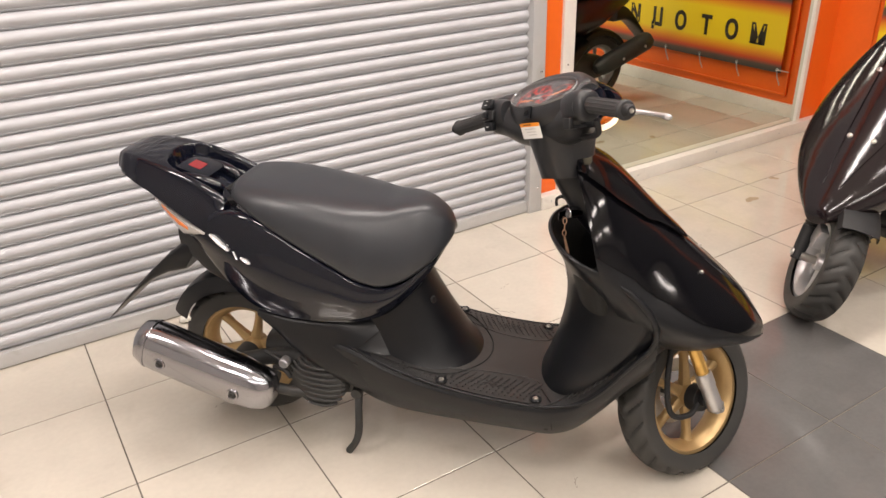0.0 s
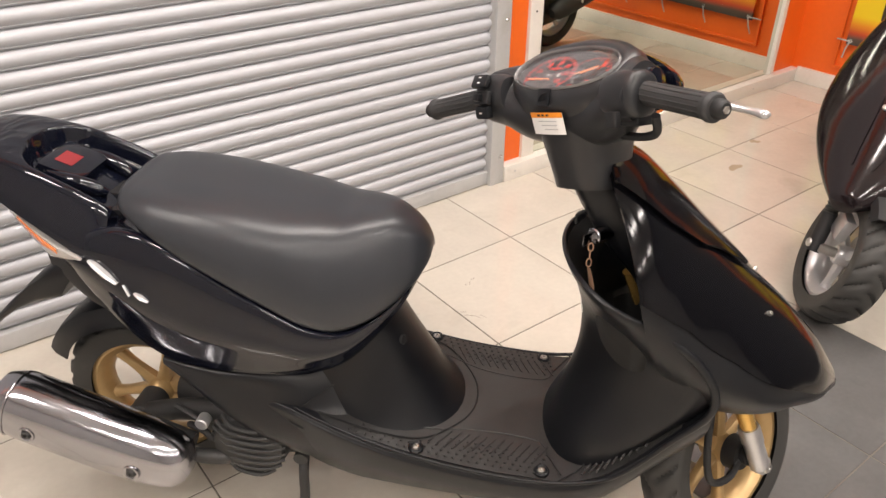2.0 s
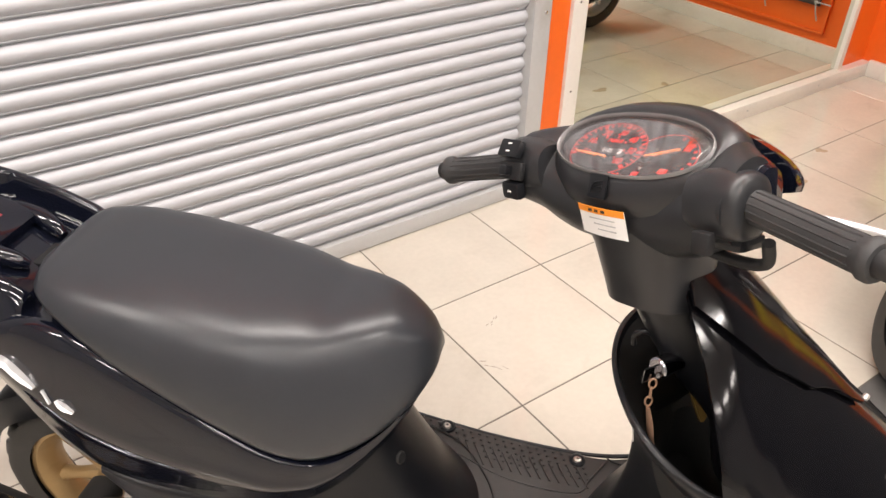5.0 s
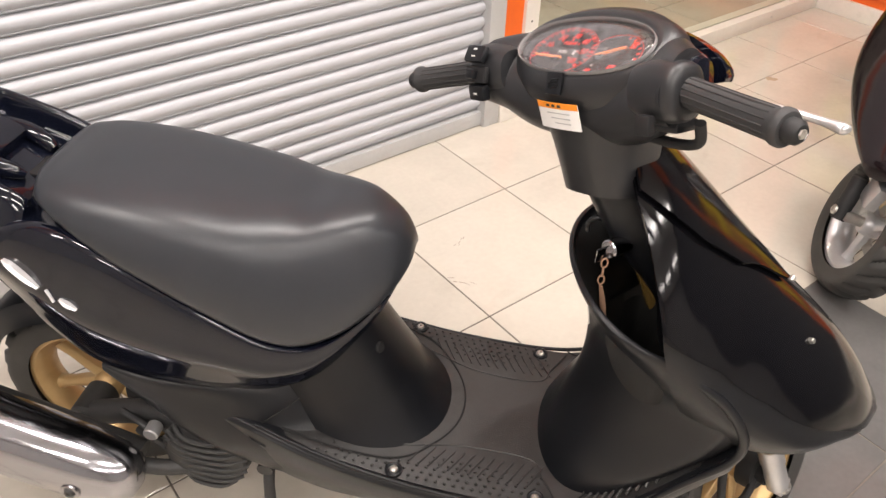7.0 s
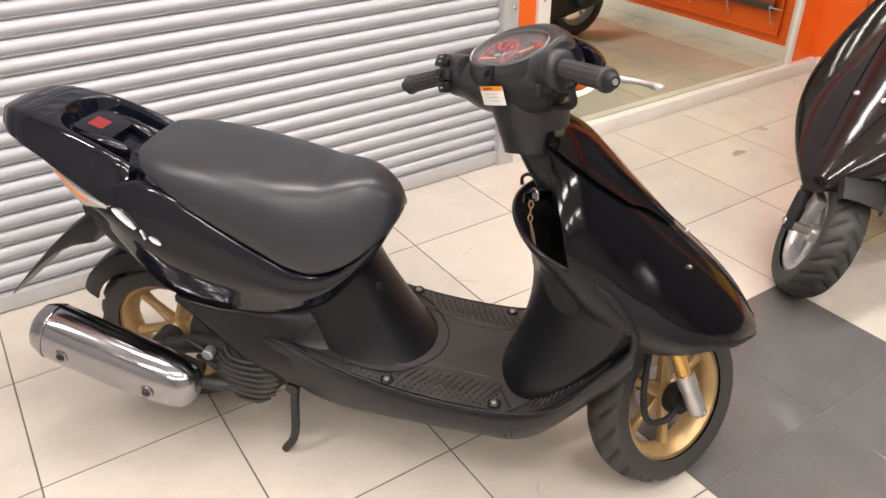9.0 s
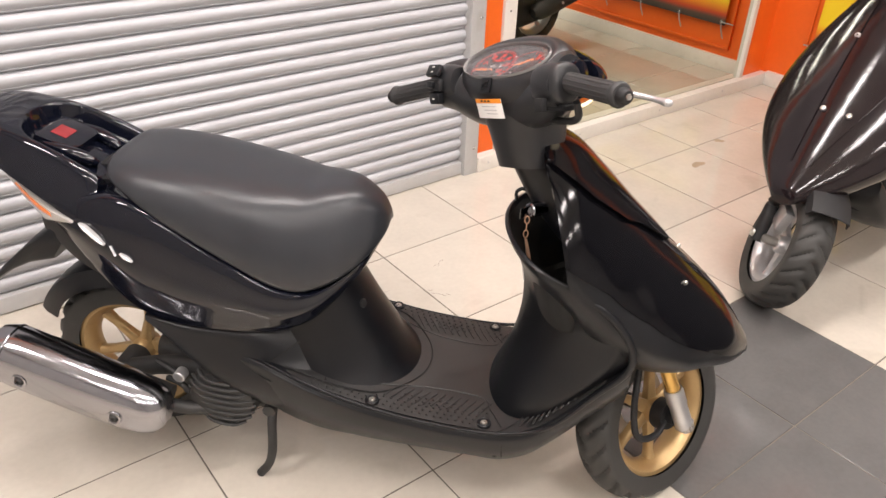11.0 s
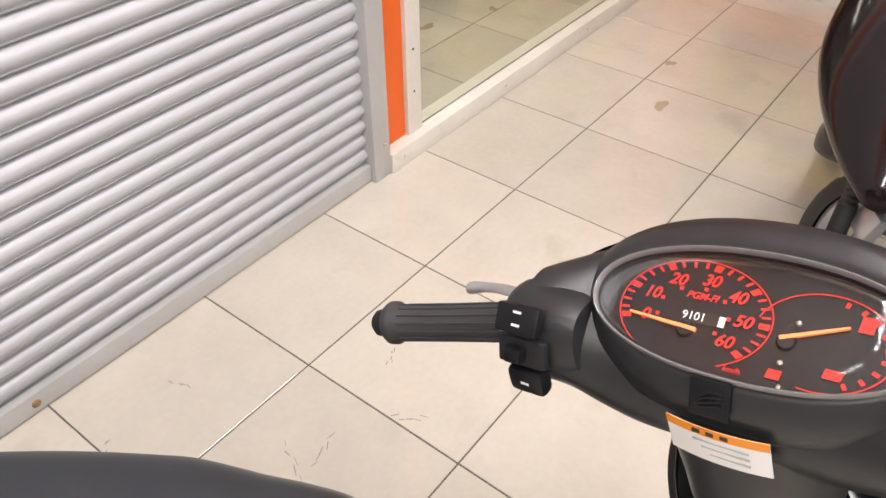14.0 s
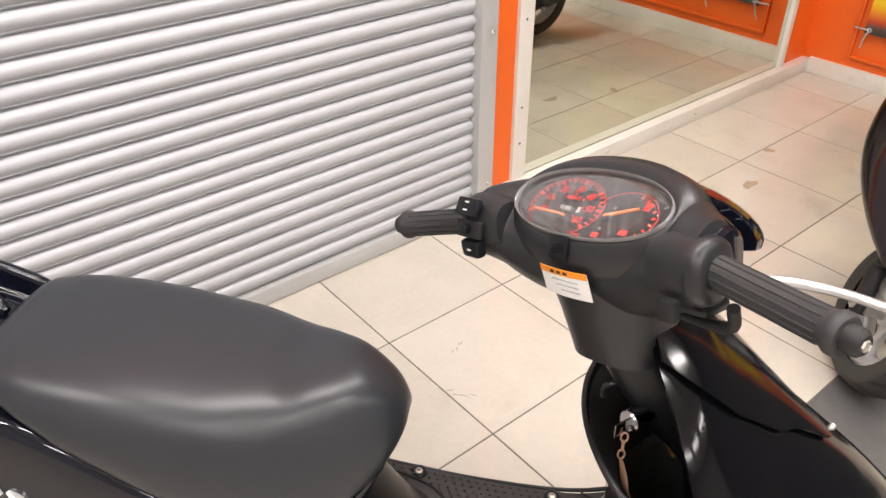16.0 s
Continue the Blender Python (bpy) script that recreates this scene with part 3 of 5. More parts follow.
def black_scooter():
    S = tagged(new("motor_scooter"), "black step-through scooter with gold wheels and chrome exhaust cover", "scooter")
    S.matrix_basis = pose(0.66, 2.075, 0, 0, 0, -47.3)
    # rear wheel and drive
    cast_wheel(S, "rear_wheel", (0, 0, 0.2), 0.2, 0.137, 0.088, M_GOLD, 6, phase=75, disc=False)
    bm = bmesh.new()
    tube(bm, [(0.0, -0.085, 0.2), (0.10, -0.09, 0.235), (0.22, -0.1, 0.255)], [0.024, 0.022, 0.028], 12, n=10)
    part("swing_arm", bm, M_ENGINE, S)
    bm = bmesh.new()
    rod(bm, (0, -0.03, 0.2), (0, -0.1, 0.2), 0.03, 20, 0.004)
    part("axle", bm, M_ENGINE, S)
    # rear hugger fender
    bm = bmesh.new()
    rows = []
    for k in range(17):
        a = radians(150 - 105 * k / 16)
        r = 0.234 + 0.012 * math.sin(math.pi * k / 16)
        w = 0.058 + 0.012 * math.sin(math.pi * min(k / 10, 1))
        rows.append([Vector((r2 * math.cos(a), w * y, r2 * math.sin(a) + 0.2)) for y, r2 in
                     ((-1, r - 0.045), (-0.98, r - 0.02), (-0.85, r - 0.004), (-0.5, r), (0, r + 0.002), (0.5, r), (0.85, r - 0.004), (0.98, r - 0.02), (1, r - 0.045))])
    grid(bm, rows, close_v=False)
    bmesh.ops.recalc_face_normals(bm, faces=bm.faces)
    bmesh.ops.solidify(bm, geom=bm.faces[:], thickness=0.004)
    part("rear_fender", bm, M_MATTE, S, "matte black rear wheel fender")
    # plate holder and mud flap
    bm = bmesh.new()
    st = [(-0.10, 0.50, 0.075, 0.06), (-0.16, 0.480, 0.068, 0.065), (-0.21, 0.450, 0.056, 0.07), (-0.27, 0.400, 0.040, 0.070), (-0.34, 0.335, 0.024, 0.066), (-0.425, 0.255, 0.006, 0.045)]
    rows = []
    for x, z, h, w in st[::-1]:
        rows.append([(x + 0.6 * h * s_, w * c, z + h * s_ * 0.8) for c, s_ in (sup(2 * math.pi * k / 16, 4) for k in range(16))])
    grid(bm, rows)
    part("mud_flap", bm, M_MATTE, S, "grey-black plastic mud flap", 40)
    bm = bmesh.new()
    hull([(-0.14, 0.50, 0.58, 0.05, 3), (-0.06, 0.44, 0.59, 0.08, 3), (0.06, 0.40, 0.60, 0.10, 3)], 10, 24, bm)
    part("inner_tail", bm, M_DARK, S)
    # exhaust
    a, b = Vector((-0.205, -0.205, 0.325)), Vector((0.165, -0.205, 0.205))
    d = (b - a).normalized()
    up = Vector((-d.z, 0, d.x))
    if up.z < 0:
        up = -up
    bm = bmesh.new()
    rows = []
    L = (b - a).length
    for t, r in ((0.0, 0.012), (0.004, 0.032), (0.014, 0.052), (0.035, 0.061), (0.07, 0.064), (0.2, 0.065), (L * 0.75, 0.063), (L * 0.88, 0.057), (L * 0.95, 0.047), (L * 0.985, 0.030), (L, 0.010)):
        o = a + d * t
        rows.append([o + up * (r * s_ * 1.0) + Vector((0, 0.85 * r * c, 0)) for c, s_ in (sup(2 * math.pi * k / 40, 2.35) for k in range(40))])
    grid(bm, rows)
    bmesh.ops.subdivide_edges(bm, edges=bm.edges[:], cuts=1, smooth=0.6)
    muf = part("muffler_cover", bm, M_CHROME, S, "polished chrome exhaust heat cover", 60)
    bm = bmesh.new()
    rows = []
    for t, r in ((0.040, 0.0615), (0.041, 0.0635), (0.044, 0.0645), (0.046, 0.0635)):
        rows.append([a + d * t + up * (r * s_) + Vector((0, 0.855 * r * c, 0)) for c, s_ in (sup(2 * math.pi * k / 56, 2.35) for k in range(56))])
    grid(bm, rows)
    part("end_cap_rim", bm, M_CHROME, muf, "rolled chrome end rim", 60)
    for t in (0.095, 0.295):
        o = a + d * t + Vector((0, -0.0555, 0)) - up * 0.004
        bm = bmesh.new()
        lathe(bm, [(0.0095, 0.0005), (0.0125, 0.002), (0.0155, 0.001), (0.0165, -0.004)], o, (0, -1, 0.06), 24)
        part("collar", bm, M_CHROME, muf)
        bolt(muf, o + Vector((0, -0.0005, 0)), (0, -1, 0.06), 0.007, M_ENGINE)
    bm = bmesh.new()
    tube(bm, [a + d * 0.03 + up * -0.016 + Vector((0, 0.04, 0)), a + d * 0.2 + up * -0.016 + Vector((0, 0.04, 0)), b + Vector((-0.03, 0.04, -0.01))], 0.042, 20, n=6)
    part("muffler", bm, M_ENGINE, S, "black exhaust body")
    bm = bmesh.new()
    tube(bm, [b + Vector((-0.03, 0.03, 0)), b + Vector((0.03, 0.05, -0.02)), b + Vector((0.09, 0.09, -0.03)), (0.33, -0.03, 0.16)], 0.014, 12, n=14)
    part("exhaust_pipe", bm, M_ENGINE, S)
    # fan cover with fins
    bm = bmesh.new()
    fc = Vector((0.25, -0.125, 0.215))
    lathe(bm, [(0, 0.032), (0.045, 0.031), (0.066, 0.024), (0.074, 0.010), (0.078, -0.02), (0.078, -0.06), (0, -0.06)], fc, (0.05, -1, 0.05), 40)
    fan = part("fan_cover", bm, M_ENGINE, S, "black ribbed plastic engine fan cover", 40)
    for k in range(8):
        z = -0.056 + 0.016 * k
        half = math.sqrt(max(0.072 ** 2 - z * z, 0.0004))
        bm = bmesh.new()
        tube(bm, [fc + Vector((-half, -0.016, z + 0.012)), fc + Vector((-half * 0.5, -0.031, z)), fc + Vector((half * 0.5, -0.031, z - 0.006)), fc + Vector((half, -0.014, z - 0.006))], 0.0042, 8, n=10)
        part("fin", bm, M_ENGINE, fan)
    bm = bmesh.new()
    hull([(0.06, 0.17, 0.26, 0.05, 3), (0.16, 0.14, 0.30, 0.10, 3), (0.30, 0.13, 0.30, 0.11, 3), (0.42, 0.16, 0.30, 0.09, 3)], 12, 24, bm)
    part("engine_case", bm, M_ENGINE, S)
    bm = bmesh.new()
    rod(bm, (0.165, -0.13, 0.262), (0.165, -0.155, 0.262), 0.013, 12, 0.002)
    part("oil_cap", bm, M_ALLOY, S)
    bm = bmesh.new()
    tube(bm, [(0.10, -0.12, 0.27), (0.145, -0.135, 0.262), (0.15, -0.13, 0.235)], 0.006, 8, n=8)
    tube(bm, [(0.12, -0.12, 0.225), (0.16, -0.14, 0.235), (0.175, -0.14, 0.215)], 0.007, 8, n=8)
    part("cable_bracket", bm, M_ENGINE, S)
    # stand
    bm = bmesh.new()
    tube(bm, [(0.345, -0.10, 0.185), (0.35, -0.13, 0.15), (0.352, -0.145, 0.09), (0.342, -0.148, 0.045), (0.318, -0.145, 0.006)], [0.011, 0.010, 0.010, 0.0095, 0.010], 12, n=20)
    part("stand_leg", bm, M_ENGINE, S, "bent black steel stand leg")
    bm = bmesh.new()
    tube(bm, [(0.345, 0.10, 0.185), (0.35, 0.13, 0.15), (0.352, 0.145, 0.09), (0.342, 0.148, 0.045), (0.318, 0.145, 0.006)], [0.011, 0.010, 0.010, 0.0095, 0.010], 12, n=20)
    part("stand_leg", bm, M_ENGINE, S, "bent black steel stand leg")
    bm = bmesh.new()
    rod(bm, (0.345, -0.13, 0.18), (0.345, 0.13, 0.18), 0.014)
    part("stand_pivot", bm, M_ENGINE, S)

    # gloss side body under the seat: upper face, crease, lower face turned to the floor
    # x, seat line z and half width, crease z and half width, lower edge z and half width
    lines = [(-0.085, 0.615, 0.100, 0.606, 0.108, 0.590, 0.098), (-0.05, 0.628, 0.116, 0.600, 0.128, 0.572, 0.114), (0.0, 0.650, 0.126, 0.584, 0.143, 0.520, 0.128),
             (0.05, 0.668, 0.131, 0.560, 0.156, 0.466, 0.138), (0.10, 0.666, 0.137, 0.535, 0.165, 0.423, 0.141), (0.16, 0.645, 0.144, 0.512, 0.169, 0.405, 0.143),
             (0.24, 0.600, 0.149, 0.490, 0.170, 0.399, 0.144), (0.32, 0.557, 0.152, 0.478, 0.168, 0.403, 0.143), (0.40, 0.517, 0.149, 0.466, 0.160, 0.416, 0.138),
             (0.46, 0.511, 0.136, 0.478, 0.142, 0.444, 0.124), (0.51, 0.533, 0.108, 0.514, 0.112, 0.494, 0.100), (0.55, 0.566, 0.072, 0.556, 0.074, 0.545, 0.066), (0.572, 0.592, 0.034, 0.588, 0.034, 0.584, 0.030)]
    body = [(x, [(0, zs - 0.012), (ws * 0.72, zs - 0.010), (ws * 0.97, zs - 0.004), (ws + 0.35 * (wc - ws), zs + 0.22 * (zc - zs)), (ws + 0.80 * (wc - ws), zs + 0.70 * (zc - zs)), (wc, zc),
                 (wl + 0.55 * (wc - wl), zl + 0.50 * (zc - zl)), (wl + 0.10 * (wc - wl), zl + 0.06 * (zc - zl)), (wl - 0.006, zl), (wl * 0.6, zl + 0.008), (0, zl + 0.010)])
            for x, zs, ws, zc, wc, zl, wl in lines]
    part("side_body", skin(body, 72, 4), M_GLOSS, S, "gloss black side body panel", 40)
    # thin matte edge under the side body
    edge = [(x, zl - 0.013, zl + 0.03, wl - 0.007, 3.0) for x, zs, ws, zc, wc, zl, wl in lines[3:-2]]
    part("body_edge", hull(edge, 40, 40), M_MATTE, S, "matte black lower edge", 60)
    # matte side cover between body and footboard
    cover = [(0.105, [(0, 0.405), (0.08, 0.405), (0.128, 0.402), (0.135, 0.396), (0.130, 0.385), (0.07, 0.38), (0, 0.38)]),
             (0.15, [(0, 0.40), (0.08, 0.40), (0.136, 0.398), (0.143, 0.385), (0.140, 0.352), (0.09, 0.345), (0, 0.345)]),
             (0.21, [(0, 0.39), (0.09, 0.39), (0.138, 0.392), (0.147, 0.37), (0.150, 0.305), (0.11, 0.297), (0, 0.297)]),
             (0.29, [(0, 0.39), (0.09, 0.39), (0.136, 0.392), (0.146, 0.36), (0.160, 0.270), (0.12, 0.232), (0, 0.232)]),
             (0.36, [(0, 0.40), (0.09, 0.40), (0.126, 0.390), (0.148, 0.345), (0.164, 0.285), (0.13, 0.20), (0, 0.20)]),
             (0.43, [(0, 0.40), (0.075, 0.39), (0.104, 0.362), (0.134, 0.324), (0.162, 0.296), (0.13, 0.19), (0, 0.19)]),
             (0.50, [(0, 0.33), (0.06, 0.32), (0.085, 0.305), (0.110, 0.296), (0.150, 0.285), (0.13, 0.19), (0, 0.19)])]
    part("side_cover", skin(cover, 40, 4), M_MATTE, S, "matte black side cover above the engine", 50)
    # panel seam between side cover and foot of the seat column
    for sgn in (-1, 1):
        bm = bmesh.new()
        tube(bm, [(0.425, sgn * 0.125, 0.380), (0.385, sgn * 0.146, 0.352), (0.352, sgn * 0.156, 0.325), (0.350, sgn * 0.163, 0.310), (0.375, sgn * 0.167, 0.302)], 0.0014, 6, n=24)
        part("seam", bm, M_DEEP, S)

    # seat
    bm = bmesh.new()
    seat = [(0.044, 0.700, 0.704, 0.046), (0.054, 0.690, 0.716, 0.086), (0.075, 0.682, 0.718, 0.110), (0.11, 0.666, 0.719, 0.128), (0.16, 0.638, 0.717, 0.142), (0.24, 0.597, 0.709, 0.153), (0.32, 0.555, 0.697, 0.157),
            (0.39, 0.518, 0.688, 0.154), (0.43, 0.506, 0.684, 0.146), (0.475, 0.514, 0.687, 0.130), (0.52, 0.538, 0.682, 0.106), (0.55, 0.562, 0.666, 0.079), (0.572, 0.586, 0.646, 0.050), (0.584, 0.606, 0.624, 0.022)]
    rows = []
    for x, zb, zt, w in spline(seat, 60):
        h = zt - zb
        half = [(0.0, zb + 0.01), (0.6 * w, zb + 0.004), (0.94 * w, zb - 0.001), (0.985 * w, zb + 0.03 * h), (1.0 * w, zb + 0.14 * h), (0.975 * w, zb + 0.34 * h), (0.915 * w, zb + 0.54 * h),
                (0.845 * w, zb + 0.71 * h), (0.765 * w, zb + 0.83 * h), (0.66 * w, zb + 0.915 * h), (0.48 * w, zb + 0.97 * h), (0.26 * w, zb + 0.995 * h), (0.0, zb + 1.0 * h)]
        t_ = max(0.0, min(1.0, (x - 0.36) / 0.18))
        half = [(y * (1 - 0.24 * t_ * max(0.0, min(1.0, ((z - zb) / h - 0.25) / 0.6))), z) for y, z in half]
        prof_ = [(-y, z) for y, z in half] + [(y, z) for y, z in half[-2:0:-1]]
        rows.append([(x, y, z) for y, z in prof_])
    grid(bm, rows)
    sob = part("seat", bm, M_SEAT, S, "smooth grey-black vinyl saddle", 80)
    sub = sob.modifiers.new("round", "SUBSURF")
    sub.levels = sub.render_levels = 1

    # tail cowl with grab arms and recess
    bm = bmesh.new()
    rows = []
    tail = [(-0.268, 0.752, 0.756, 0.022), (-0.263, 0.742, 0.763, 0.050), (-0.245, 0.729, 0.770, 0.080), (-0.205, 0.710, 0.772, 0.102), (-0.15, 0.687, 0.764, 0.116), (-0.10, 0.661, 0.753, 0.126),
            (-0.05, 0.632, 0.736, 0.133), (0.0, 0.606, 0.715, 0.139), (0.03, 0.602, 0.698, 0.140), (0.046, 0.618, 0.682, 0.137)]
    for x, zb, zt, w in spline(tail, 110):
        top = []
        for k in range(97):
            y = -1 + 2 * k / 96
            z = zb + (zt - zb) * float(np.interp(abs(y), [0, 0.4, 0.62, 0.735, 0.78, 0.88, 0.955, 0.99, 1.0], [1.0, 0.992, 0.97, 0.935, 0.885, 0.62, 0.34, 0.16, 0.02]))
            # U-shaped recess, open towards the seat
            d_ = abs(y) / 0.68 if x > -0.085 else math.hypot(y / 0.68, (x + 0.085) / 0.055)
            rec = max(0.0, min(1.0, (1.0 - d_) / 0.14))
            rec = rec * rec * (3 - 2 * rec)
            top.append((x, y * w, max(z - 0.038 * rec, zb + 0.004)))
        low = [(x, w * 0.96, zb), (x, w * 0.3, zb - 0.002), (x, -w * 0.3, zb - 0.002), (x, -w * 0.96, zb)]
        rows.append(top + low)
    grid(bm, rows)
    part("tail_cowl", bm, M_GLOSS, S, "gloss black tail cowl with grab arms", 55)
    # box in the recess with a red sticker and two prongs towards the seat
    LB = Matrix.Translation((-0.066, -0.002, 0.7245)) @ Matrix.Rotation(radians(19), 4, Vector((0, 1, 0)))
    cap = part("latch_box", boxed(-0.044, 0.040, -0.052, 0.052, -0.05, 0.0, bevel=0.010), M_GLOSS, S, "black lock cover", xf=LB)
    part("sticker", boxed(-0.024, 0.008, -0.026, 0.012, 0.0002, 0.0012), M_RED, cap, "small red sticker", xf=LB)
    for sgn in (-1, 1):
        bm = bmesh.new()
        tube(bm, [(-0.02, sgn * 0.050, -0.012), (0.03, sgn * 0.050, -0.010), (0.065, sgn * 0.044, -0.012), (0.085, sgn * 0.038, -0.016)], [0.006, 0.013, 0.013, 0.007], 12, n=18)
        part("prong", bm, M_GLOSS, cap, "", 50, LB)
    bm = boxed(-0.035, 0.04, -0.028, 0.028, 0.64, 0.676, bevel=0.006)
    part("lock_tongue", bm, M_DARK, S)
    bm = boxed(0.01, 0.07, -0.065, 0.065, 0.62, 0.664, bevel=0.008)
    part("seat_hinge", bm, M_DARK, S)
    # rear lamps: clear wedge with an amber reflector inside its upper edge
    for sgn in (-1, 1):
        wedge = [(-0.150, 0.664, 0.672, 0.098), (-0.125, 0.634, 0.664, 0.109), (-0.10, 0.607, 0.651, 0.119), (-0.075, 0.591, 0.637, 0.128), (-0.045, 0.592, 0.622, 0.137), (-0.012, 0.600, 0.612, 0.143), (0.0, 0.603, 0.606, 0.144)]
        for nm, mt, sect, off, f0, f1, lb in (("tail_lens", M_CLEAR, wedge, 0.0, 0.0, 1.0, "clear rear lamp lens"), ("turn_lamp", M_AMBER, wedge[1:5], 0.0016, 0.42, 0.86, "amber reflector inside the lens")):
            bm = bmesh.new()
            rows = []
            for x, za, zb_, w in sect:
                z0, z1 = za + (zb_ - za) * f0, za + (zb_ - za) * f1
                tilt = 0.006
                rows.append([(x, sgn * (w - 0.03), z0), (x, sgn * (w - 0.008 + off + tilt * f0), z0), (x, sgn * (w + 0.001 + off), z0 * 0.6 + z1 * 0.4), (x, sgn * (w + 0.002 + off), z1), (x, sgn * (w - 0.03), z1)])
            grid(bm, rows)
            part(nm, bm, mt, S, lb, 50)
    # badge on the side body: three slanted plain shapes
    SIDE = spline([(x, zs, ws, zc, wc, zl, wl) for x, zs, ws, zc, wc, zl, wl in lines], 240)
    def on_side(x, z):
        _, zs, ws, zc, wc, zl, wl = min(SIDE, key=lambda v: abs(v[0] - x))
        w = ws + (wc - ws) * (zs - z) / (zs - zc) if z > zc else wl + (wc - wl) * (z - zl) / (zc - zl)
        return Vector((x, -w - 0.0030, z))
    for pts, r in (([(0.016, 0.606), (0.030, 0.600), (0.052, 0.586), (0.068, 0.574)], [0.006, 0.012, 0.012, 0.006]), ([(0.080, 0.574), (0.090, 0.556)], [0.0045, 0.0045]),
                   ([(0.100, 0.562), (0.112, 0.556), (0.124, 0.549)], [0.005, 0.010, 0.005])):
        bm = bmesh.new()
        tube(bm, [on_side(x, z) for x, z in pts], r, 8, flat=0.45, n=6 * len(pts))
        part("badge", bm, M_LOGO, S, "raised silver badge shape")

    # pedestal under the seat
    ped = [(0.268, 0.30, 0.655, 0.162, 2.1), (0.285, 0.30, 0.640, 0.150, 2.1), (0.31, 0.31, 0.620, 0.134, 2.2), (0.36, 0.31, 0.590, 0.116, 2.2), (0.42, 0.31, 0.553, 0.102, 2.3), (0.50, 0.33, 0.515, 0.092, 2.2), (0.57, 0.36, 0.505, 0.08, 2.2)]
    part("pedestal", tower(ped, 26, 48), M_MATTE, S, "matte black centre cover below the seat", 60)
    bm = bmesh.new()
    lathe(bm, [(0, 0.004), (0.008, 0.003), (0.010, 0), (0.010, -0.01)], (0.535, -0.045, 0.435), (0.9, -0.4, 0.3), 16)
    part("lock_plug", bm, M_DARK, S)
    # side skirt and floorboard hull
    belly = [(0.30, 0.345, 0.150, 0.225), (0.36, 0.340, 0.166, 0.188), (0.44, 0.312, 0.175, 0.163), (0.54, 0.283, 0.179, 0.155), (0.66, 0.264, 0.181, 0.152), (0.78, 0.2565, 0.181, 0.150),
             (0.85, 0.262, 0.181, 0.153), (0.90, 0.283, 0.181, 0.180), (0.95, 0.335, 0.182, 0.235), (1.0, 0.397, 0.184, 0.300), (1.06, 0.47, 0.178, 0.365)]
    skirt_ = [(x, [(0, zt), (0.10, zt), (w - 0.012, zt), (w - 0.002, zt - 0.005), (w, zt - 0.016), (w - 0.010, zt - 0.5 * (zt - zb)), (w - 0.036, zb + 0.012), (w - 0.058, zb), (0.06, zb - 0.002), (0, zb - 0.002)]) for x, zt, w, zb in belly]
    part("side_skirt", skin(skirt_, 60, 4), M_MATTE, S, "matte black lower side skirt and belly", 60)
    # joint and plug hole in the belly
    for sgn in (-1, 1):
        bm = bmesh.new()
        tube(bm, [(0.845, sgn * 0.1785, 0.235), (0.846, sgn * 0.168, 0.20), (0.847, sgn * 0.142, 0.163)], 0.0013, 6, n=10)
        part("seam", bm, M_DEEP, S)
        bm = bmesh.new()
        lathe(bm, [(0, 0.0012), (0.004, 0.0012), (0.0055, 0.0)], (0.832, sgn * 0.162, 0.188), (0, sgn, -0.5), 12)
        part("plug_hole", bm, M_DEEP, S)
    # floor mat surface, proud of the skirt by a step
    bm = bmesh.new()
    rows = []
    for x, z, w in spline([(0.375, 0.330, 0.148), (0.42, 0.317, 0.160), (0.54, 0.287, 0.170), (0.66, 0.268, 0.172), (0.78, 0.2605, 0.172), (0.85, 0.262, 0.172), (0.90, 0.283, 0.172), (0.97, 0.355, 0.172), (1.02, 0.425, 0.170)], 46):
        rows.append([(x, w * c, z + 0.004 + 0.004 * (1 - abs(c) ** 6) if j == 0 else z - 0.02) for j, c in [(0, -1 + k / 8) for k in range(17)] + [(1, 1.0), (1, -1.0)]])
    grid(bm, rows)
    part("floorboard", bm, M_MAT, S, "matte black textured footboard", 50)
    def floor_z(x):
        return float(np.interp(x, [0.34, 0.42, 0.54, 0.66, 0.78, 0.85, 0.90, 0.97, 1.02], [0.345, 0.317, 0.287, 0.268, 0.2605, 0.262, 0.283, 0.355, 0.425])) + 0.0075
    for x, y in ((0.581, -0.160), (0.806, -0.157), (0.562, 0.160), (0.792, 0.157)):
        bm = bmesh.new()
        lathe(bm, [(0.0085, 0.0015), (0.011, 0.003), (0.0135, 0.001), (0.014, -0.004)], (x, y, floor_z(x)), (0, 0, 1), 20)
        part("screw_ring", bm, M_MATTE, S)
        bolt(S, (x, y, floor_z(x) - 0.001), (0, 0, 1), 0.006)
    # seam of the plate round the seat column's foot
    bm = bmesh.new()
    tube(bm, [(x, y, floor_z(x) + 0.0006) for x, y in ((0.40, -0.150), (0.50, -0.150), (0.585, -0.136), (0.640, -0.085), (0.668, -0.030), (0.668, 0.030), (0.640, 0.085), (0.585, 0.136), (0.50, 0.150), (0.40, 0.150))], 0.0016, 6, n=60)
    part("seam", bm, M_DEEP, S)
    # seams across the footboard in front of the knee panel
    for sgn in (-1, 1):
        bm = bmesh.new()
        tube(bm, [(x, sgn * y, floor_z(x) + 0.0006) for x, y in ((0.835, 0.178), (0.850, 0.165), (0.875, 0.148), (0.885, 0.125))], 0.0014, 6, n=20)
        part("seam", bm, M_DEEP, S)
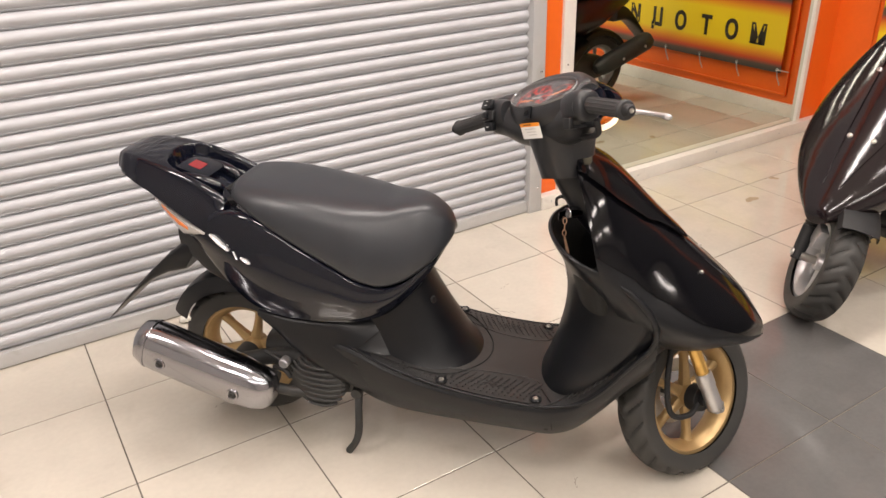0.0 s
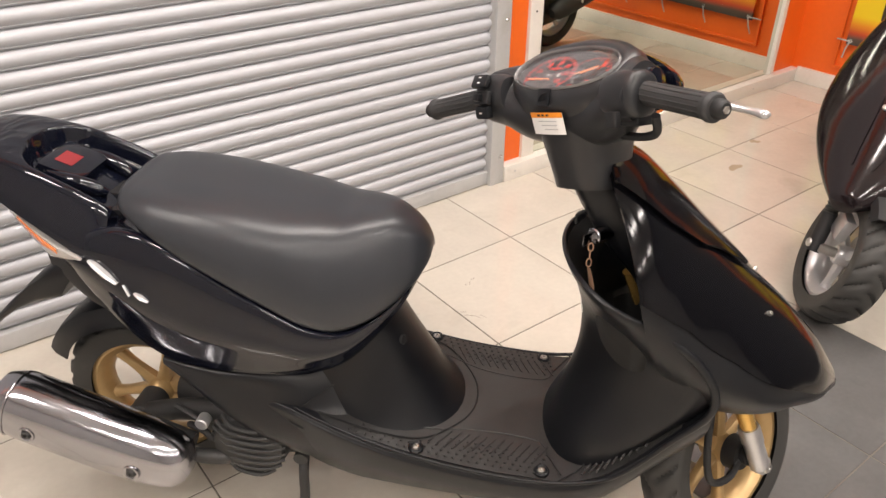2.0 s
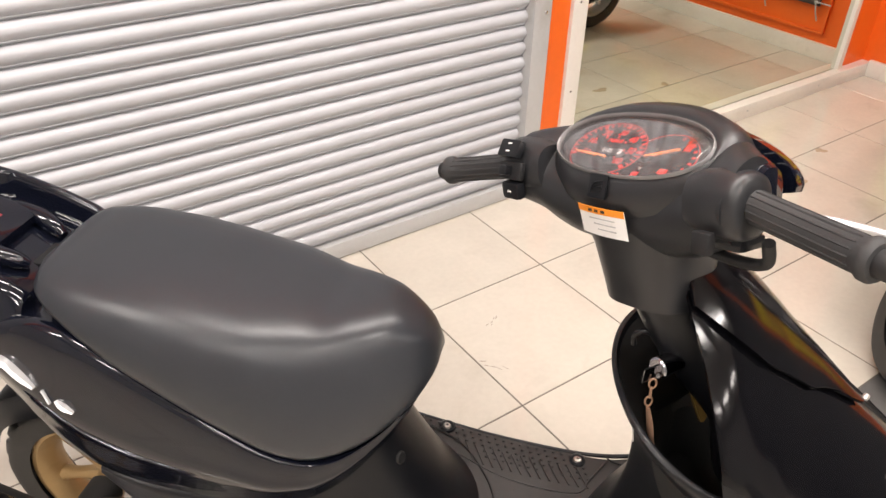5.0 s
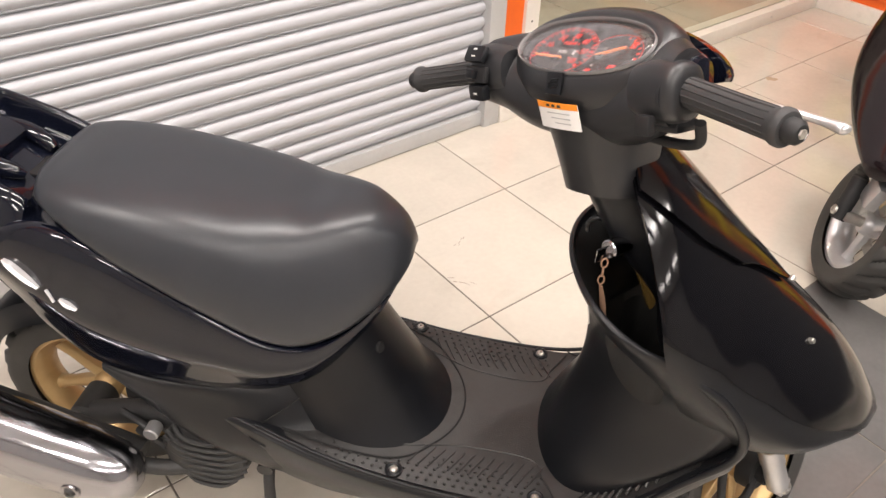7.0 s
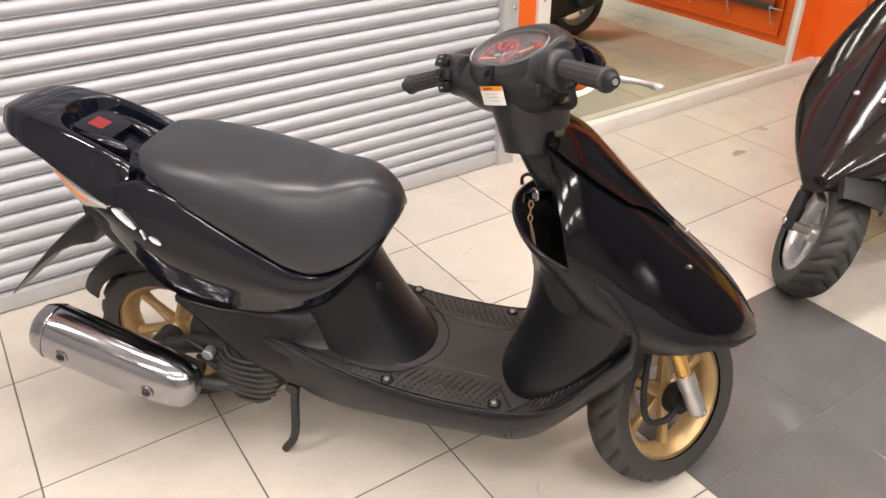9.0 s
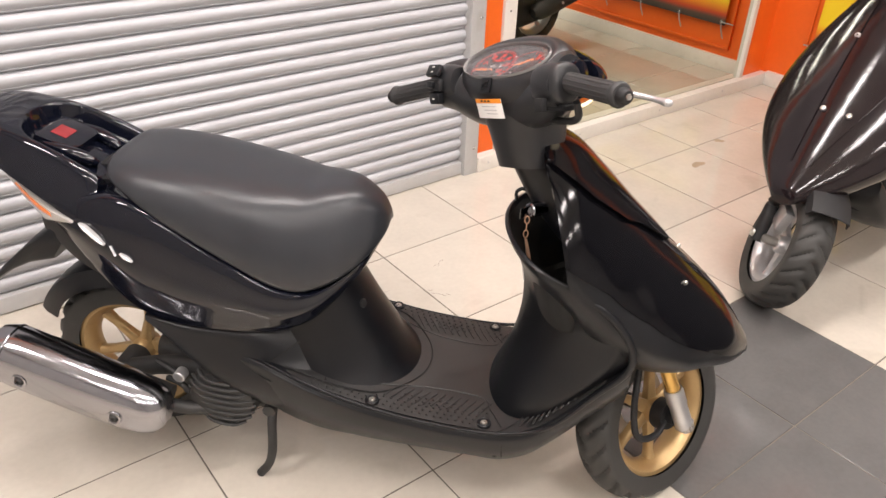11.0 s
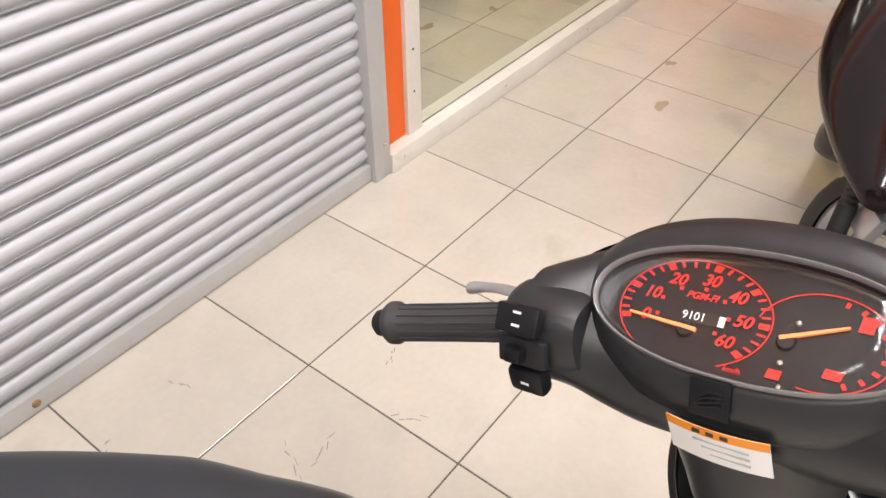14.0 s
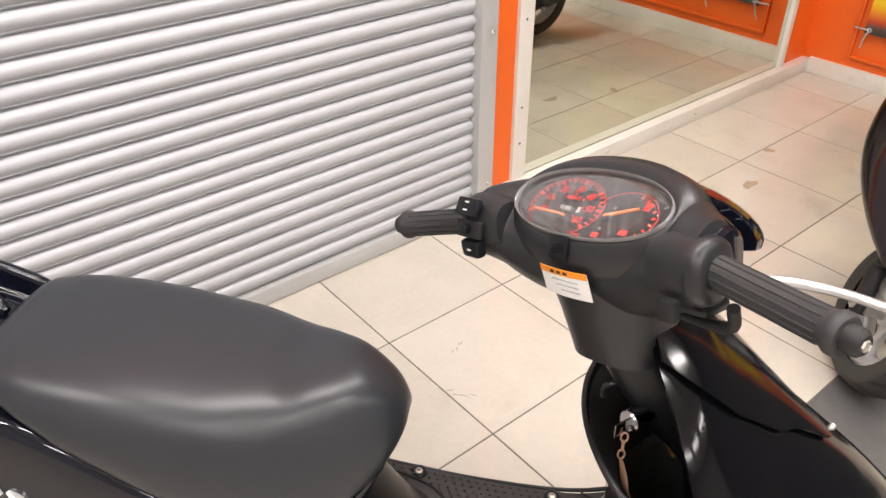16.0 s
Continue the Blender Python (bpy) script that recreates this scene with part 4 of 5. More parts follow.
    # raised ribs of the mat
    for sgn in (-1, 1):
        for k in range(13):
            x = 0.60 + 0.016 * k
            bm = bmesh.new()
            tube(bm, [(x, sgn * 0.138, floor_z(x) + 0.0005), (x + 0.022, sgn * 0.10, floor_z(x + 0.022) + 0.0005)], 0.0014, 6)
            part("rib", bm, M_MAT, S)
        for k in range(9):
            x = 0.875 + 0.012 * k
            bm = bmesh.new()
            tube(bm, [(x, sgn * 0.165, floor_z(x) + 0.001), (x + 0.018, sgn * 0.140, floor_z(x + 0.018) + 0.001)], 0.0022, 6)
            part("rib", bm, M_MAT, S)
    bm = bmesh.new()
    for sgn in (-1, 1):
        for k in range(24):
            for j in range(2 if k < 7 else 3 if k < 11 else 5):
                x, y = 0.46 + 0.0145 * k + 0.005 * j, sgn * (0.163 - 0.011 * j)
                lathe(bm, [(0, 0.0024), (0.0016, 0.0019), (0.0028, 0)], (x, y, floor_z(x) - 0.0008), (0, 0, 1), 6)
    tagged(part("grip_studs", bm, M_MAT, S, "small raised anti-slip studs"), kind="stuff")
    for y in (-0.085, 0.085):
        bm = bmesh.new()
        tube(bm, [(0.55, y * 1.35, floor_z(0.55)), (0.60, y * 1.25, floor_z(0.6)), (0.68, y, floor_z(0.68)), (0.79, y, floor_z(0.79)), (0.815, y * 1.4, floor_z(0.815)), (0.84, y * 1.9, floor_z(0.84))], 0.0015, 6, n=26)
        part("mat_line", bm, M_MAT, S)

    # inner leg shield with knee bulge and open pocket
    inner = [(0.262, 0.797, 1.00, 0.142, 2.2), (0.30, 0.812, 1.02, 0.150, 2.0), (0.38, 0.836, 1.10, 0.166, 1.5), (0.46, 0.850, 1.18, 0.178, 1.38), (0.52, 0.848, 1.20, 0.182, 1.38), (0.58, 0.832, 1.12, 0.181, 1.6),
             (0.62, 0.817, 1.08, 0.179, 1.85), (0.645, 0.805, 1.06, 0.180, 1.95), (0.652, 0.802, 1.06, 0.180, 1.95)]
    bm = bmesh.new()
    rows = []
    outer = spline(inner, 44)
    lip = outer[-1]
    cup = [(0.655, lip[1] + 0.002, lip[2], lip[3] - 0.002), (0.655, lip[1] + 0.006, lip[2], lip[3] - 0.005), (0.646, lip[1] + 0.010, lip[2], lip[3] - 0.009), (0.58, 0.85, 1.02, 0.160), (0.50, 0.875, 1.0, 0.14), (0.49, 0.89, 0.98, 0.10)]
    for z, x0, x1, w, p in [tuple(o) for o in outer] + [(*c_, 1.9) for c_ in cup[:3]]:
        dip = -0.030 * max(0.0, min(1.0, (z - 0.53) / 0.11))
        rows.append([((x0 + x1) / 2 + (x1 - x0) / 2 * c, w * s_, z + dip * min(1.0, c + 1)) for c, s_ in (sup(2 * math.pi * k / 64, p) for k in range(64))])
    grid(bm, rows, caps=False)
    part("leg_shield", bm, M_MATTE, S, "matte black inner leg shield with an open pocket", 60)
    bm = bmesh.new()
    grid(bm, [rows[-1]] + [[((x0 + x1) / 2 + (x1 - x0) / 2 * c, w * s_, z) for c, s_ in (sup(2 * math.pi * k / 64, 1.9) for k in range(64))] for z, x0, x1, w in cup[3:] + [(0.40, 0.90, 0.97, 0.09)]])
    bmesh.ops.delete(bm, geom=[f for f in bm.faces if len(f.verts) > 4 and f.calc_center_median().z > 0.55], context="FACES")
    part("pocket", bm, M_DEEP, S, "deep dark open pocket", 60)
    # column between pocket and handlebar
    col = [(0.50, 0.955, 1.02, 0.050, 2.6), (0.60, 0.925, 1.0, 0.052, 2.6), (0.68, 0.858, 0.96, 0.056, 2.6), (0.73, 0.826, 0.93, 0.060, 2.6), (0.775, 0.803, 0.905, 0.060, 2.6), (0.80, 0.795, 0.89, 0.055, 2.6)]
    part("steering_cover", tower(col, 24, 44), M_MATTE, S, "matte black steering column cover", 60)
    bm = bmesh.new()
    tube(bm, [(0.803, -0.045, 0.772), (0.796, 0.0, 0.772), (0.803, 0.045, 0.772)], 0.0016, 6, n=10)
    part("seam", bm, M_DARK, S)
    # key, ring and leather tag
    bm = bmesh.new()
    rod(bm, (0.872, -0.050, 0.700), (0.848, -0.074, 0.704), 0.013, 18, 0.002)
    lock = part("ignition_lock", bm, M_CHROME, S, "ignition lock with a key in it")
    bm = bmesh.new()
    box(bm, -0.012, 0.012, -0.0012, 0.0012, -0.010, 0.010, bevel=0.0008)
    part("key", bm, M_CHROME, lock, xf=Matrix.Translation((0.842, -0.082, 0.703)) @ Matrix.Rotation(radians(40), 4, Vector((0, 0, 1))))
    bm = bmesh.new()
    for k in range(3):
        c = Vector((0.846, -0.084, 0.690 - 0.014 * k))
        pts = [c + (Vector((0.004 * math.cos(a), 0.002 * math.cos(a) * (k % 2), 0.0075 * math.sin(a))) if k % 2 == 0 else Vector((0, 0.004 * math.cos(a), 0.0075 * math.sin(a)))) for a in [2 * math.pi * i / 12 for i in range(13)]]
        tube(bm, pts, 0.0013, 6)
    part("key_chain", bm, M_TAG, lock)
    bm = bmesh.new()
    tube(bm, [(0.847, -0.084, 0.652), (0.852, -0.085, 0.632), (0.858, -0.086, 0.606), (0.868, -0.088, 0.585)], [0.004, 0.006, 0.006, 0.002], 8, flat=0.35, n=12)
    part("key_tag", bm, M_TAG, lock, "worn brown leather key tag")
    bm = bmesh.new()
    tube(bm, [(0.842, -0.035, 0.722), (0.830, -0.037, 0.726), (0.821, -0.037, 0.718), (0.822, -0.037, 0.704)], 0.0034, 8, n=10)
    part("bag_hook", bm, M_MATTE, S, "small black bag hook")
    # white warning label on the shield
    bm = boxed(-0.001, 0.001, -0.014, 0.014, -0.018, 0.018)
    part("label", bm, M_LABEL, S, "small white warning label", xf=Matrix.Translation((0.8465, 0.0, 0.535)) @ Matrix.Rotation(radians(-10), 4, Vector((0, 1, 0))))

    # rolled outer edge of the shield
    for sgn in (-1, 1):
        bm = bmesh.new()
        tube(bm, [(0.950, sgn * 0.178, 0.618), (0.980, sgn * 0.186, 0.598), (1.02, sgn * 0.186, 0.565), (1.052, sgn * 0.188, 0.515), (1.05, sgn * 0.187, 0.465), (1.005, sgn * 0.183, 0.400), (0.945, sgn * 0.180, 0.318), (0.89, sgn * 0.179, 0.280), (0.80, sgn * 0.178, 0.262), (0.66, sgn * 0.177, 0.268), (0.54, sgn * 0.174, 0.288), (0.44, sgn * 0.168, 0.316), (0.36, sgn * 0.16, 0.346)],
             [0.003, 0.006, 0.007, 0.007, 0.006, 0.005, 0.004, 0.004, 0.0035, 0.0035, 0.0035, 0.003, 0.002], 10, n=70)
        part("edge_trim", bm, M_MATTE, S, "", 60)
    # front fairing: matte apron below, gloss covers above; the rear edge slants down to the pocket's corner
    front = [(0.835, 0.56, 0.834, 0.118, 2.0), (0.875, 0.53, 0.816, 0.155, 2.0), (0.915, 0.495, 0.794, 0.186, 1.9), (0.97, 0.44, 0.748, 0.192, 1.75), (1.03, 0.385, 0.693, 0.190, 1.6), (1.09, 0.375, 0.640, 0.184, 1.6), (1.15, 0.38, 0.590, 0.160, 1.6),
             (1.20, 0.394, 0.546, 0.124, 1.65), (1.25, 0.405, 0.492, 0.078, 1.8), (1.284, 0.416, 0.444, 0.026, 2.0)]
    FRONT = spline(front, 80)
    FRONT_X = [v[0] for v in FRONT]

    def front_at(x, deg, lift=0.0):
        zb, zt, w, p = (float(np.interp(x, FRONT_X, [v[k] for v in FRONT])) for k in (1, 2, 3, 4))
        c, s_ = sup(radians(deg), p)
        return Vector((x + lift * 0.45 * max(s_, 0), (w + lift) * c, (zb + zt) / 2 + ((zt - zb) / 2 + lift) * s_))

    def rear_edge(deg):
        return float(np.interp(deg, [-90, -60, -40, -20, 0, 15, 35, 55, 90], [1.03, 1.025, 0.985, 0.950, 0.928, 0.915, 0.893, 0.868, 0.842]))

    def front_panel(name, material, label, deg0, deg1, x1, lift, sides=(-1, 1), lip=0.0, n=64, m=26):
        """A skin of the front between two angles; deg0, deg1 and x1 may be functions."""
        for sgn in sides:
            rows_ = []
            for i_ in range(n + 1):
                u = i_ / n
                skins = ([], [])
                for k in range(m + 1):
                    v = k / m
                    dg = deg0(u) + (deg1(u) - deg0(u)) * v
                    xa = rear_edge(dg)
                    up_ = lift + lip * math.exp(-((1 - v) * 9) ** 2)
                    for row, thick in zip(skins, (0.0, 0.004)):
                        q_ = front_at(xa + (x1(v) - xa) * u, dg, up_ - thick)
                        row.append((q_.x, sgn * q_.y, q_.z))
                rows_.append(skins[0] + skins[1][::-1])
            bm_ = grid(bmesh.new(), rows_)
            part(name, bm_, material, S, label, 50)

    split = lambda u: float(np.interp(u, [0, 0.25, 0.45, 0.7, 1], [10, 23, 25, 18, 4]))
    crease = lambda u: float(np.interp(u, [0, 0.3, 0.6, 0.85, 1], [50, 58, 58, 52, 40]))
    front_panel("front_apron", M_MATTE, "matte black lower front apron", lambda u: -88.0, split, lambda v: 1.282, 0.0)
    front_panel("front_cover", M_GLOSS_WAVY, "gloss black front cover half", split, crease, lambda v: 1.284, 0.004, lip=0.0)
    front_panel("nose_cover", M_GLOSS_WAVY, "gloss black centre cover", lambda u: crease(u) - 1, lambda u: 90.0, lambda v: 1.284, 0.002)
    front_panel("ridge_panel", M_GLOSS_WAVY, "gloss black raised ridge panel", lambda u: float(np.interp(u, [0, 0.5, 0.85, 1], [58, 61, 68, 76])), lambda u: 90.0, lambda v: 1.045 + 0.055 * math.sin(v * math.pi / 2), 0.010)
    for sgn in (-1, 1):
        q_ = front_at(1.135, 62, 0.004)
        bolt(S, (q_.x, sgn * q_.y, q_.z), (0.5, sgn * 0.55, 0.65), 0.0035)

    # steered front: wheel, fork, fender
    ax = Vector((1.165, 0, 0.2))
    cast_wheel(S, "front_wheel", ax, 0.2, 0.137, 0.088, M_GOLD, 6, xf=STEER)
    for sgn in (-1, 1):
        up_ = RAKE
        p0 = ax + Vector((0.012, sgn * 0.082, -0.012))
        bm = bmesh.new()
        rod(bm, p0 + up_ * 0.10, p0 + up_ * 0.42, 0.0155, 20)
        part("fork_tube", bm, M_FORK, S, "gold fork tube", xf=STEER)
        bm = bmesh.new()
        tube(bm, [p0 + up_ * -0.012, p0 + up_ * 0.0, p0 + up_ * 0.03, p0 + up_ * 0.055, p0 + up_ * 0.062, p0 + up_ * 0.092, p0 + up_ * 0.10], [0.014, 0.019, 0.019, 0.0185, 0.0205, 0.0205, 0.0185], 20)
        low = part("fork_slider", bm, M_ALLOY, S, "cast alloy fork lower", 30, xf=STEER)
        bm = boxed(p0.x - 0.010, p0.x + 0.016, p0.y - 0.014, p0.y + 0.014, p0.z - 0.016, p0.z + 0.012, bevel=0.003)
        part("axle_lug", bm, M_ALLOY, low, xf=STEER)
        bolt(low, p0 + Vector((0.003, sgn * 0.015, -0.003)), (0, sgn, 0), 0.009, xf=STEER)
    bm = bmesh.new()
    rod(bm, ax + Vector((0, -0.07, 0)), ax + Vector((0, 0.07, 0)), 0.016)
    lathe(bm, [(0, -0.055), (0.03, -0.055), (0.034, -0.04), (0.034, -0.028), (0, -0.028)], ax, (0, 1, 0), 24)
    part("axle", bm, M_DARK, S, xf=STEER)
    bm = bmesh.new()
    tube(bm, [ax + Vector((0.0, -0.05, -0.0)), ax + Vector((-0.05, -0.06, -0.025)), ax + Vector((-0.11, -0.062, -0.01)), ax + Vector((-0.125, -0.065, 0.06)), ax + Vector((-0.10, -0.06, 0.16))], 0.007, 10, n=24)
    part("speedometer_cable", bm, M_DARK, S, "black rubber cable", xf=STEER)
    bm = bmesh.new()
    rows = []
    for k in range(13):
        a = radians(150 - 100 * k / 12)
        rows.append([ax + Vector((r_ * math.cos(a), 0.055 * y, r_ * math.sin(a))) for y, r_ in ((-1, 0.19), (-0.9, 0.213), (-0.4, 0.221), (0.4, 0.221), (0.9, 0.213), (1, 0.19))])
    grid(bm, rows, close_v=False)
    bmesh.ops.recalc_face_normals(bm, faces=bm.faces)
    bmesh.ops.solidify(bm, geom=bm.faces[:], thickness=0.004)
    part("front_fender", bm, M_DARK, S, xf=STEER)
    bm = boxed(ax.x - 0.12, ax.x - 0.04, -0.12, 0.12, ax.z + 0.21, ax.z + 0.33, bevel=0.02)
    part("fork_yoke", bm, M_DARK, S, xf=STEER)
    bm = bmesh.new()
    rod(bm, HEAD - RAKE * 0.24, HEAD - RAKE * 0.10, 0.042, 24)
    part("steering_column", bm, M_MATTE, S, xf=STEER)

    handlebar(S)
    return S


def handlebar(S):
    """Handlebar cover with gauges, grips, levers and lamp, turned with the fork."""
    X = STEER
    # neck
    bm = tower([(0.762, 0.784, 0.872, 0.054, 2.8), (0.80, 0.772, 0.882, 0.058, 2.8), (0.84, 0.760, 0.885, 0.068, 2.7), (0.865, 0.752, 0.885, 0.086, 2.5), (0.888, 0.746, 0.88, 0.106, 2.3), (0.906, 0.746, 0.87, 0.112, 2.2)], 24, 44)
    # arms and gauge housing in one flowing form
    rows = []
    tl = radians(40)
    for y, x, z, rt, rn in spline([(sg * y, x, z, rt, rn) for sg, seq in ((-1, (0.150, 0.138, 0.12, 0.10, 0.075, 0.045)), (1, (0.0, 0.045, 0.075, 0.10, 0.12, 0.138, 0.150))) for y, x, z, rt, rn in
                                   [(q_, *[float(np.interp(q_, (0, 0.045, 0.075, 0.10, 0.12, 0.138, 0.150), f)) for f in ((0.819, 0.818, 0.813, 0.804, 0.792, 0.780, 0.774), (0.892, 0.893, 0.895, 0.898, 0.903, 0.905, 0.905),
                                    (0.073, 0.072, 0.069, 0.061, 0.052, 0.045, 0.041), (0.049, 0.049, 0.048, 0.046, 0.043, 0.040, 0.038))]) for q_ in seq]], 60):
        rows.append([(x + rt * c * math.cos(tl) - rn * s_ * math.sin(tl), y, z + rt * c * math.sin(tl) + rn * s_ * math.cos(tl)) for c, s_ in (sup(2 * math.pi * k / 44, 2.4) for k in range(44))])
    grid(bm, rows)
    part("handlebar_cover", bm, M_COVER, S, "matte black handlebar cover", 60, X)
    # gauge pod: ring of the cowl round the gauge
    gc = Vector((0.776, 0, 0.945))
    gt = Vector((math.cos(radians(40)), 0, math.sin(radians(40))))
    gn = Vector((-gt.z, 0, gt.x))
    def oval(ry, rt, h, p=2.15, dt=0.0, n=56):
        return [gc + gn * h + gt * (rt * s_ + dt) + Vector((0, -ry * c, 0)) for c, s_ in (sup(2 * math.pi * k / n, p) for k in range(n))]
    bm = bmesh.new()
    rows = [oval(0.110, 0.066, -0.070, dt=0.008), oval(0.126, 0.072, -0.050, dt=0.007), oval(0.1275, 0.0725, -0.031, dt=0.0055), oval(0.1185, 0.0650, -0.014, dt=0.006), oval(0.1090, 0.0535, -0.005, dt=0.0045), oval(0.1045, 0.0445, -0.003, dt=0.0010), oval(0.102, 0.0425, -0.004), oval(0.1015, 0.0415, -0.013)]
    # brow above the gauge stands a little higher
    for i, row in enumerate(rows):
        for q in row:
            s_ = max(0.0, (q - gc).dot(gt) / 0.06)
            if 1 < i < 6:
                q += gn * 0.003 * min(s_, 1.2)
    grid(bm, rows, caps=False)
    part("gauge_cowl", bm, M_COVER, S, "matte black cowl round the gauge", 70, X)
    # dial
    bm = bmesh.new()
    grid(bm, [oval(0.1015, 0.0415, -0.0125), oval(0.1015, 0.0415, -0.011)])
    gauge = part("gauge", bm, M_DIAL, S, "dark dial with lit red markings", 40, X)
    bm = bmesh.new()
    grid(bm, [oval(0.1015, 0.0415, -0.0045), oval(0.096, 0.038, 0.0015), oval(0.07, 0.028, 0.004), oval(0.03, 0.012, 0.005), oval(0.03, 0.012, 0.0035), oval(0.07, 0.028, 0.0025), oval(0.096, 0.038, 0.0), oval(0.1015, 0.0412, -0.006)])
    glass = part("glass", bm, M_GLASS, gauge, "clear curved gauge glass", 60, X)
    glass.visible_shadow = False
    bm = bmesh.new()
    lens_rim = [oval(0.1046, 0.0446, -0.004, n=72), oval(0.1044, 0.0444, 0.0004, n=72), oval(0.1034, 0.0434, 0.0012, n=72), oval(0.1022, 0.0422, 0.0004, n=72), oval(0.1018, 0.0418, -0.004, n=72)]
    grid(bm, lens_rim, caps=False)
    part("lens_rim", bm, M_LENSRIM, gauge, "pale clear edge of the gauge glass", 60, X)
    FR = Matrix.Translation(gc + gn * -0.0105) @ Matrix(((0, gt.x, gn.x, 0), (-1, 0, 0, 0), (0, gt.z, gn.z, 0), (0, 0, 0, 1)))
    def flat(name, pts, material, h=0.0006):
        bm_ = bmesh.new()
        lo = [bm_.verts.new((x, y, 0)) for x, y in pts]
        hi = [bm_.verts.new((x, y, h)) for x, y in pts]
        bm_.faces.new(lo[::-1])
        bm_.faces.new(hi)
        for k in range(len(pts)):
            bm_.faces.new((lo[k], lo[(k + 1) % len(pts)], hi[(k + 1) % len(pts)], hi[k]))
        return part(name, bm_, material, gauge, "", 30, X @ FR)
    sc = Vector((-0.035, -0.002))
    RX, RY = 0.050, 0.036
    def ring_at(deg, f):
        a = radians(deg)
        return sc.x + RX * f * math.cos(a), sc.y + RY * f * math.sin(a)
    for k in range(25):
        deg = 200 - 240 * k / 24
        major = k % 4 == 0
        hw = 3.2 if major else 1.2
        f0 = 0.86 if major else 0.88
        flat("tick", [ring_at(deg - hw, f0), ring_at(deg + hw, f0), ring_at(deg + hw, 0.99), ring_at(deg - hw, 0.99)], M_DIALRED)
    for k, txt in enumerate(("0", "10", "20", "30", "40", "50", "60")):
        x, y = ring_at(200 - 40 * k, 0.66)
        lettering("numeral", txt, 0.0115, 0.0003, M_DIALRED, gauge, X @ FR @ Matrix.Translation((x, y, 0.0004)), bold=0.0002, shear=0.25, align="CENTER")
        x, y = ring_at(200 - 40 * k, 0.48)
        flat("dot", [(x - .0012, y - .0012), (x + .0012, y - .0012), (x + .0012, y + .0012), (x - .0012, y + .0012)], M_DIALRED)
    lettering("unit_text", "km/h", 0.0055, 0.0003, M_DIALRED, gauge, X @ FR @ Matrix.Translation((0.0, -0.034, 0.0004)), shear=0.2, align="CENTER")
    lettering("dial_text", "PGM-FI", 0.0068, 0.0003, M_DIALRED, gauge, X @ FR @ Matrix.Translation((-0.032, 0.0095, 0.0004)), bold=0.0001, shear=0.3, align="CENTER")
    def arc(cx, cy, rx, ry, d0, d1, w=0.0007, n=44):
        out = [(cx + rx * math.cos(radians(d0 + (d1 - d0) * k / n)), cy + ry * math.sin(radians(d0 + (d1 - d0) * k / n))) for k in range(n + 1)]
        inn = [(cx + (rx - w) * math.cos(radians(d0 + (d1 - d0) * k / n)), cy + (ry - w) * math.sin(radians(d0 + (d1 - d0) * k / n))) for k in range(n + 1)]
        return out + inn[::-1]
    flat("dial_line", arc(sc.x, sc.y, RX + 0.0012, RY + 0.0012, -60, 230), M_DIALRED)
    fc = Vector((0.045, -0.004))
    flat("dial_line", arc(fc.x, fc.y, 0.040, 0.031, -100, 165), M_DIALRED)
    for k in range(9):
        a = radians(-60 + 17 * k)
        c, s_ = math.cos(a), math.sin(a)
        big = k in (0, 4, 8)
        flat("tick", [(fc.x + 0.033 * c - 0.0012 * s_, fc.y + 0.025 * s_ + 0.0012 * c), (fc.x + 0.037 * c - 0.0012 * s_, fc.y + 0.0285 * s_ + 0.0012 * c),
                      (fc.x + 0.037 * c + 0.0012 * s_, fc.y + 0.0285 * s_ - 0.0012 * c), (fc.x + 0.033 * c + 0.0012 * s_, fc.y + 0.025 * s_ - 0.0012 * c)], M_DIALRED)
    for x, y, w, h in ((0.024, -0.030, 0.004, 0.003), (0.055, -0.022, 0.005, 0.003), (0.066, 0.012, 0.004, 0.005)):
        flat("dial_symbol", [(x - w, y - h), (x + w, y - h), (x + w * 1.2, y + h), (x - w * 0.8, y + h)], M_DIALRED)
    flat("odometer_window", [(-0.042, -0.009), (-0.012, -0.009), (-0.012, -0.001), (-0.042, -0.001)], M_INK, 0.0004)
    lettering("odometer_number", "9101", 0.0080, 0.0003, M_ODO, gauge, X @ FR @ Matrix.Translation((-0.041, -0.005, 0.0006)))
    flat("odometer_wheel", [(-0.0165, -0.0085), (-0.0125, -0.0085), (-0.0125, -0.0015), (-0.0165, -0.0015)], M_ODO, 0.0007)
    def needle(x0, y0, x1, y1, w):
        d = Vector((x1 - x0, y1 - y0)).normalized()
        n_ = Vector((-d.y, d.x)) * w
        flat("needle", [(x0 - n_.x, y0 - n_.y), (x0 + n_.x, y0 + n_.y), (x1 + n_.x * 0.5, y1 + n_.y * 0.5), (x1 - n_.x * 0.5, y1 - n_.y * 0.5)], M_NEEDLE, 0.0026)
    needle(-0.029, -0.014, -0.076, -0.011, 0.0013)
    needle(0.022, -0.007, 0.058, 0.008, 0.0013)
    for x, y, r in ((-0.036, -0.0145, 0.006), (0.026, -0.008, 0.006)):
        bm = bmesh.new()
        lathe(bm, [(0, 0.0022), (r * 0.8, 0.002), (r, 0)], (x, y, 0.0003), (0, 0, 1), 20)
        part("needle_boss", bm, M_DIAL, gauge, "", 40, X @ FR)
    for x, y in ((0.029, -0.037), (0.030, 0.005), (0.026, -0.022)):
        bm = bmesh.new()
        lathe(bm, [(0, 0.0014), (0.0014, 0.001), (0.002, 0)], (x, y, 0.0003), (0, 0, 1), 10)
        part("pin", bm, M_BOLT, gauge, "", 40, X @ FR)
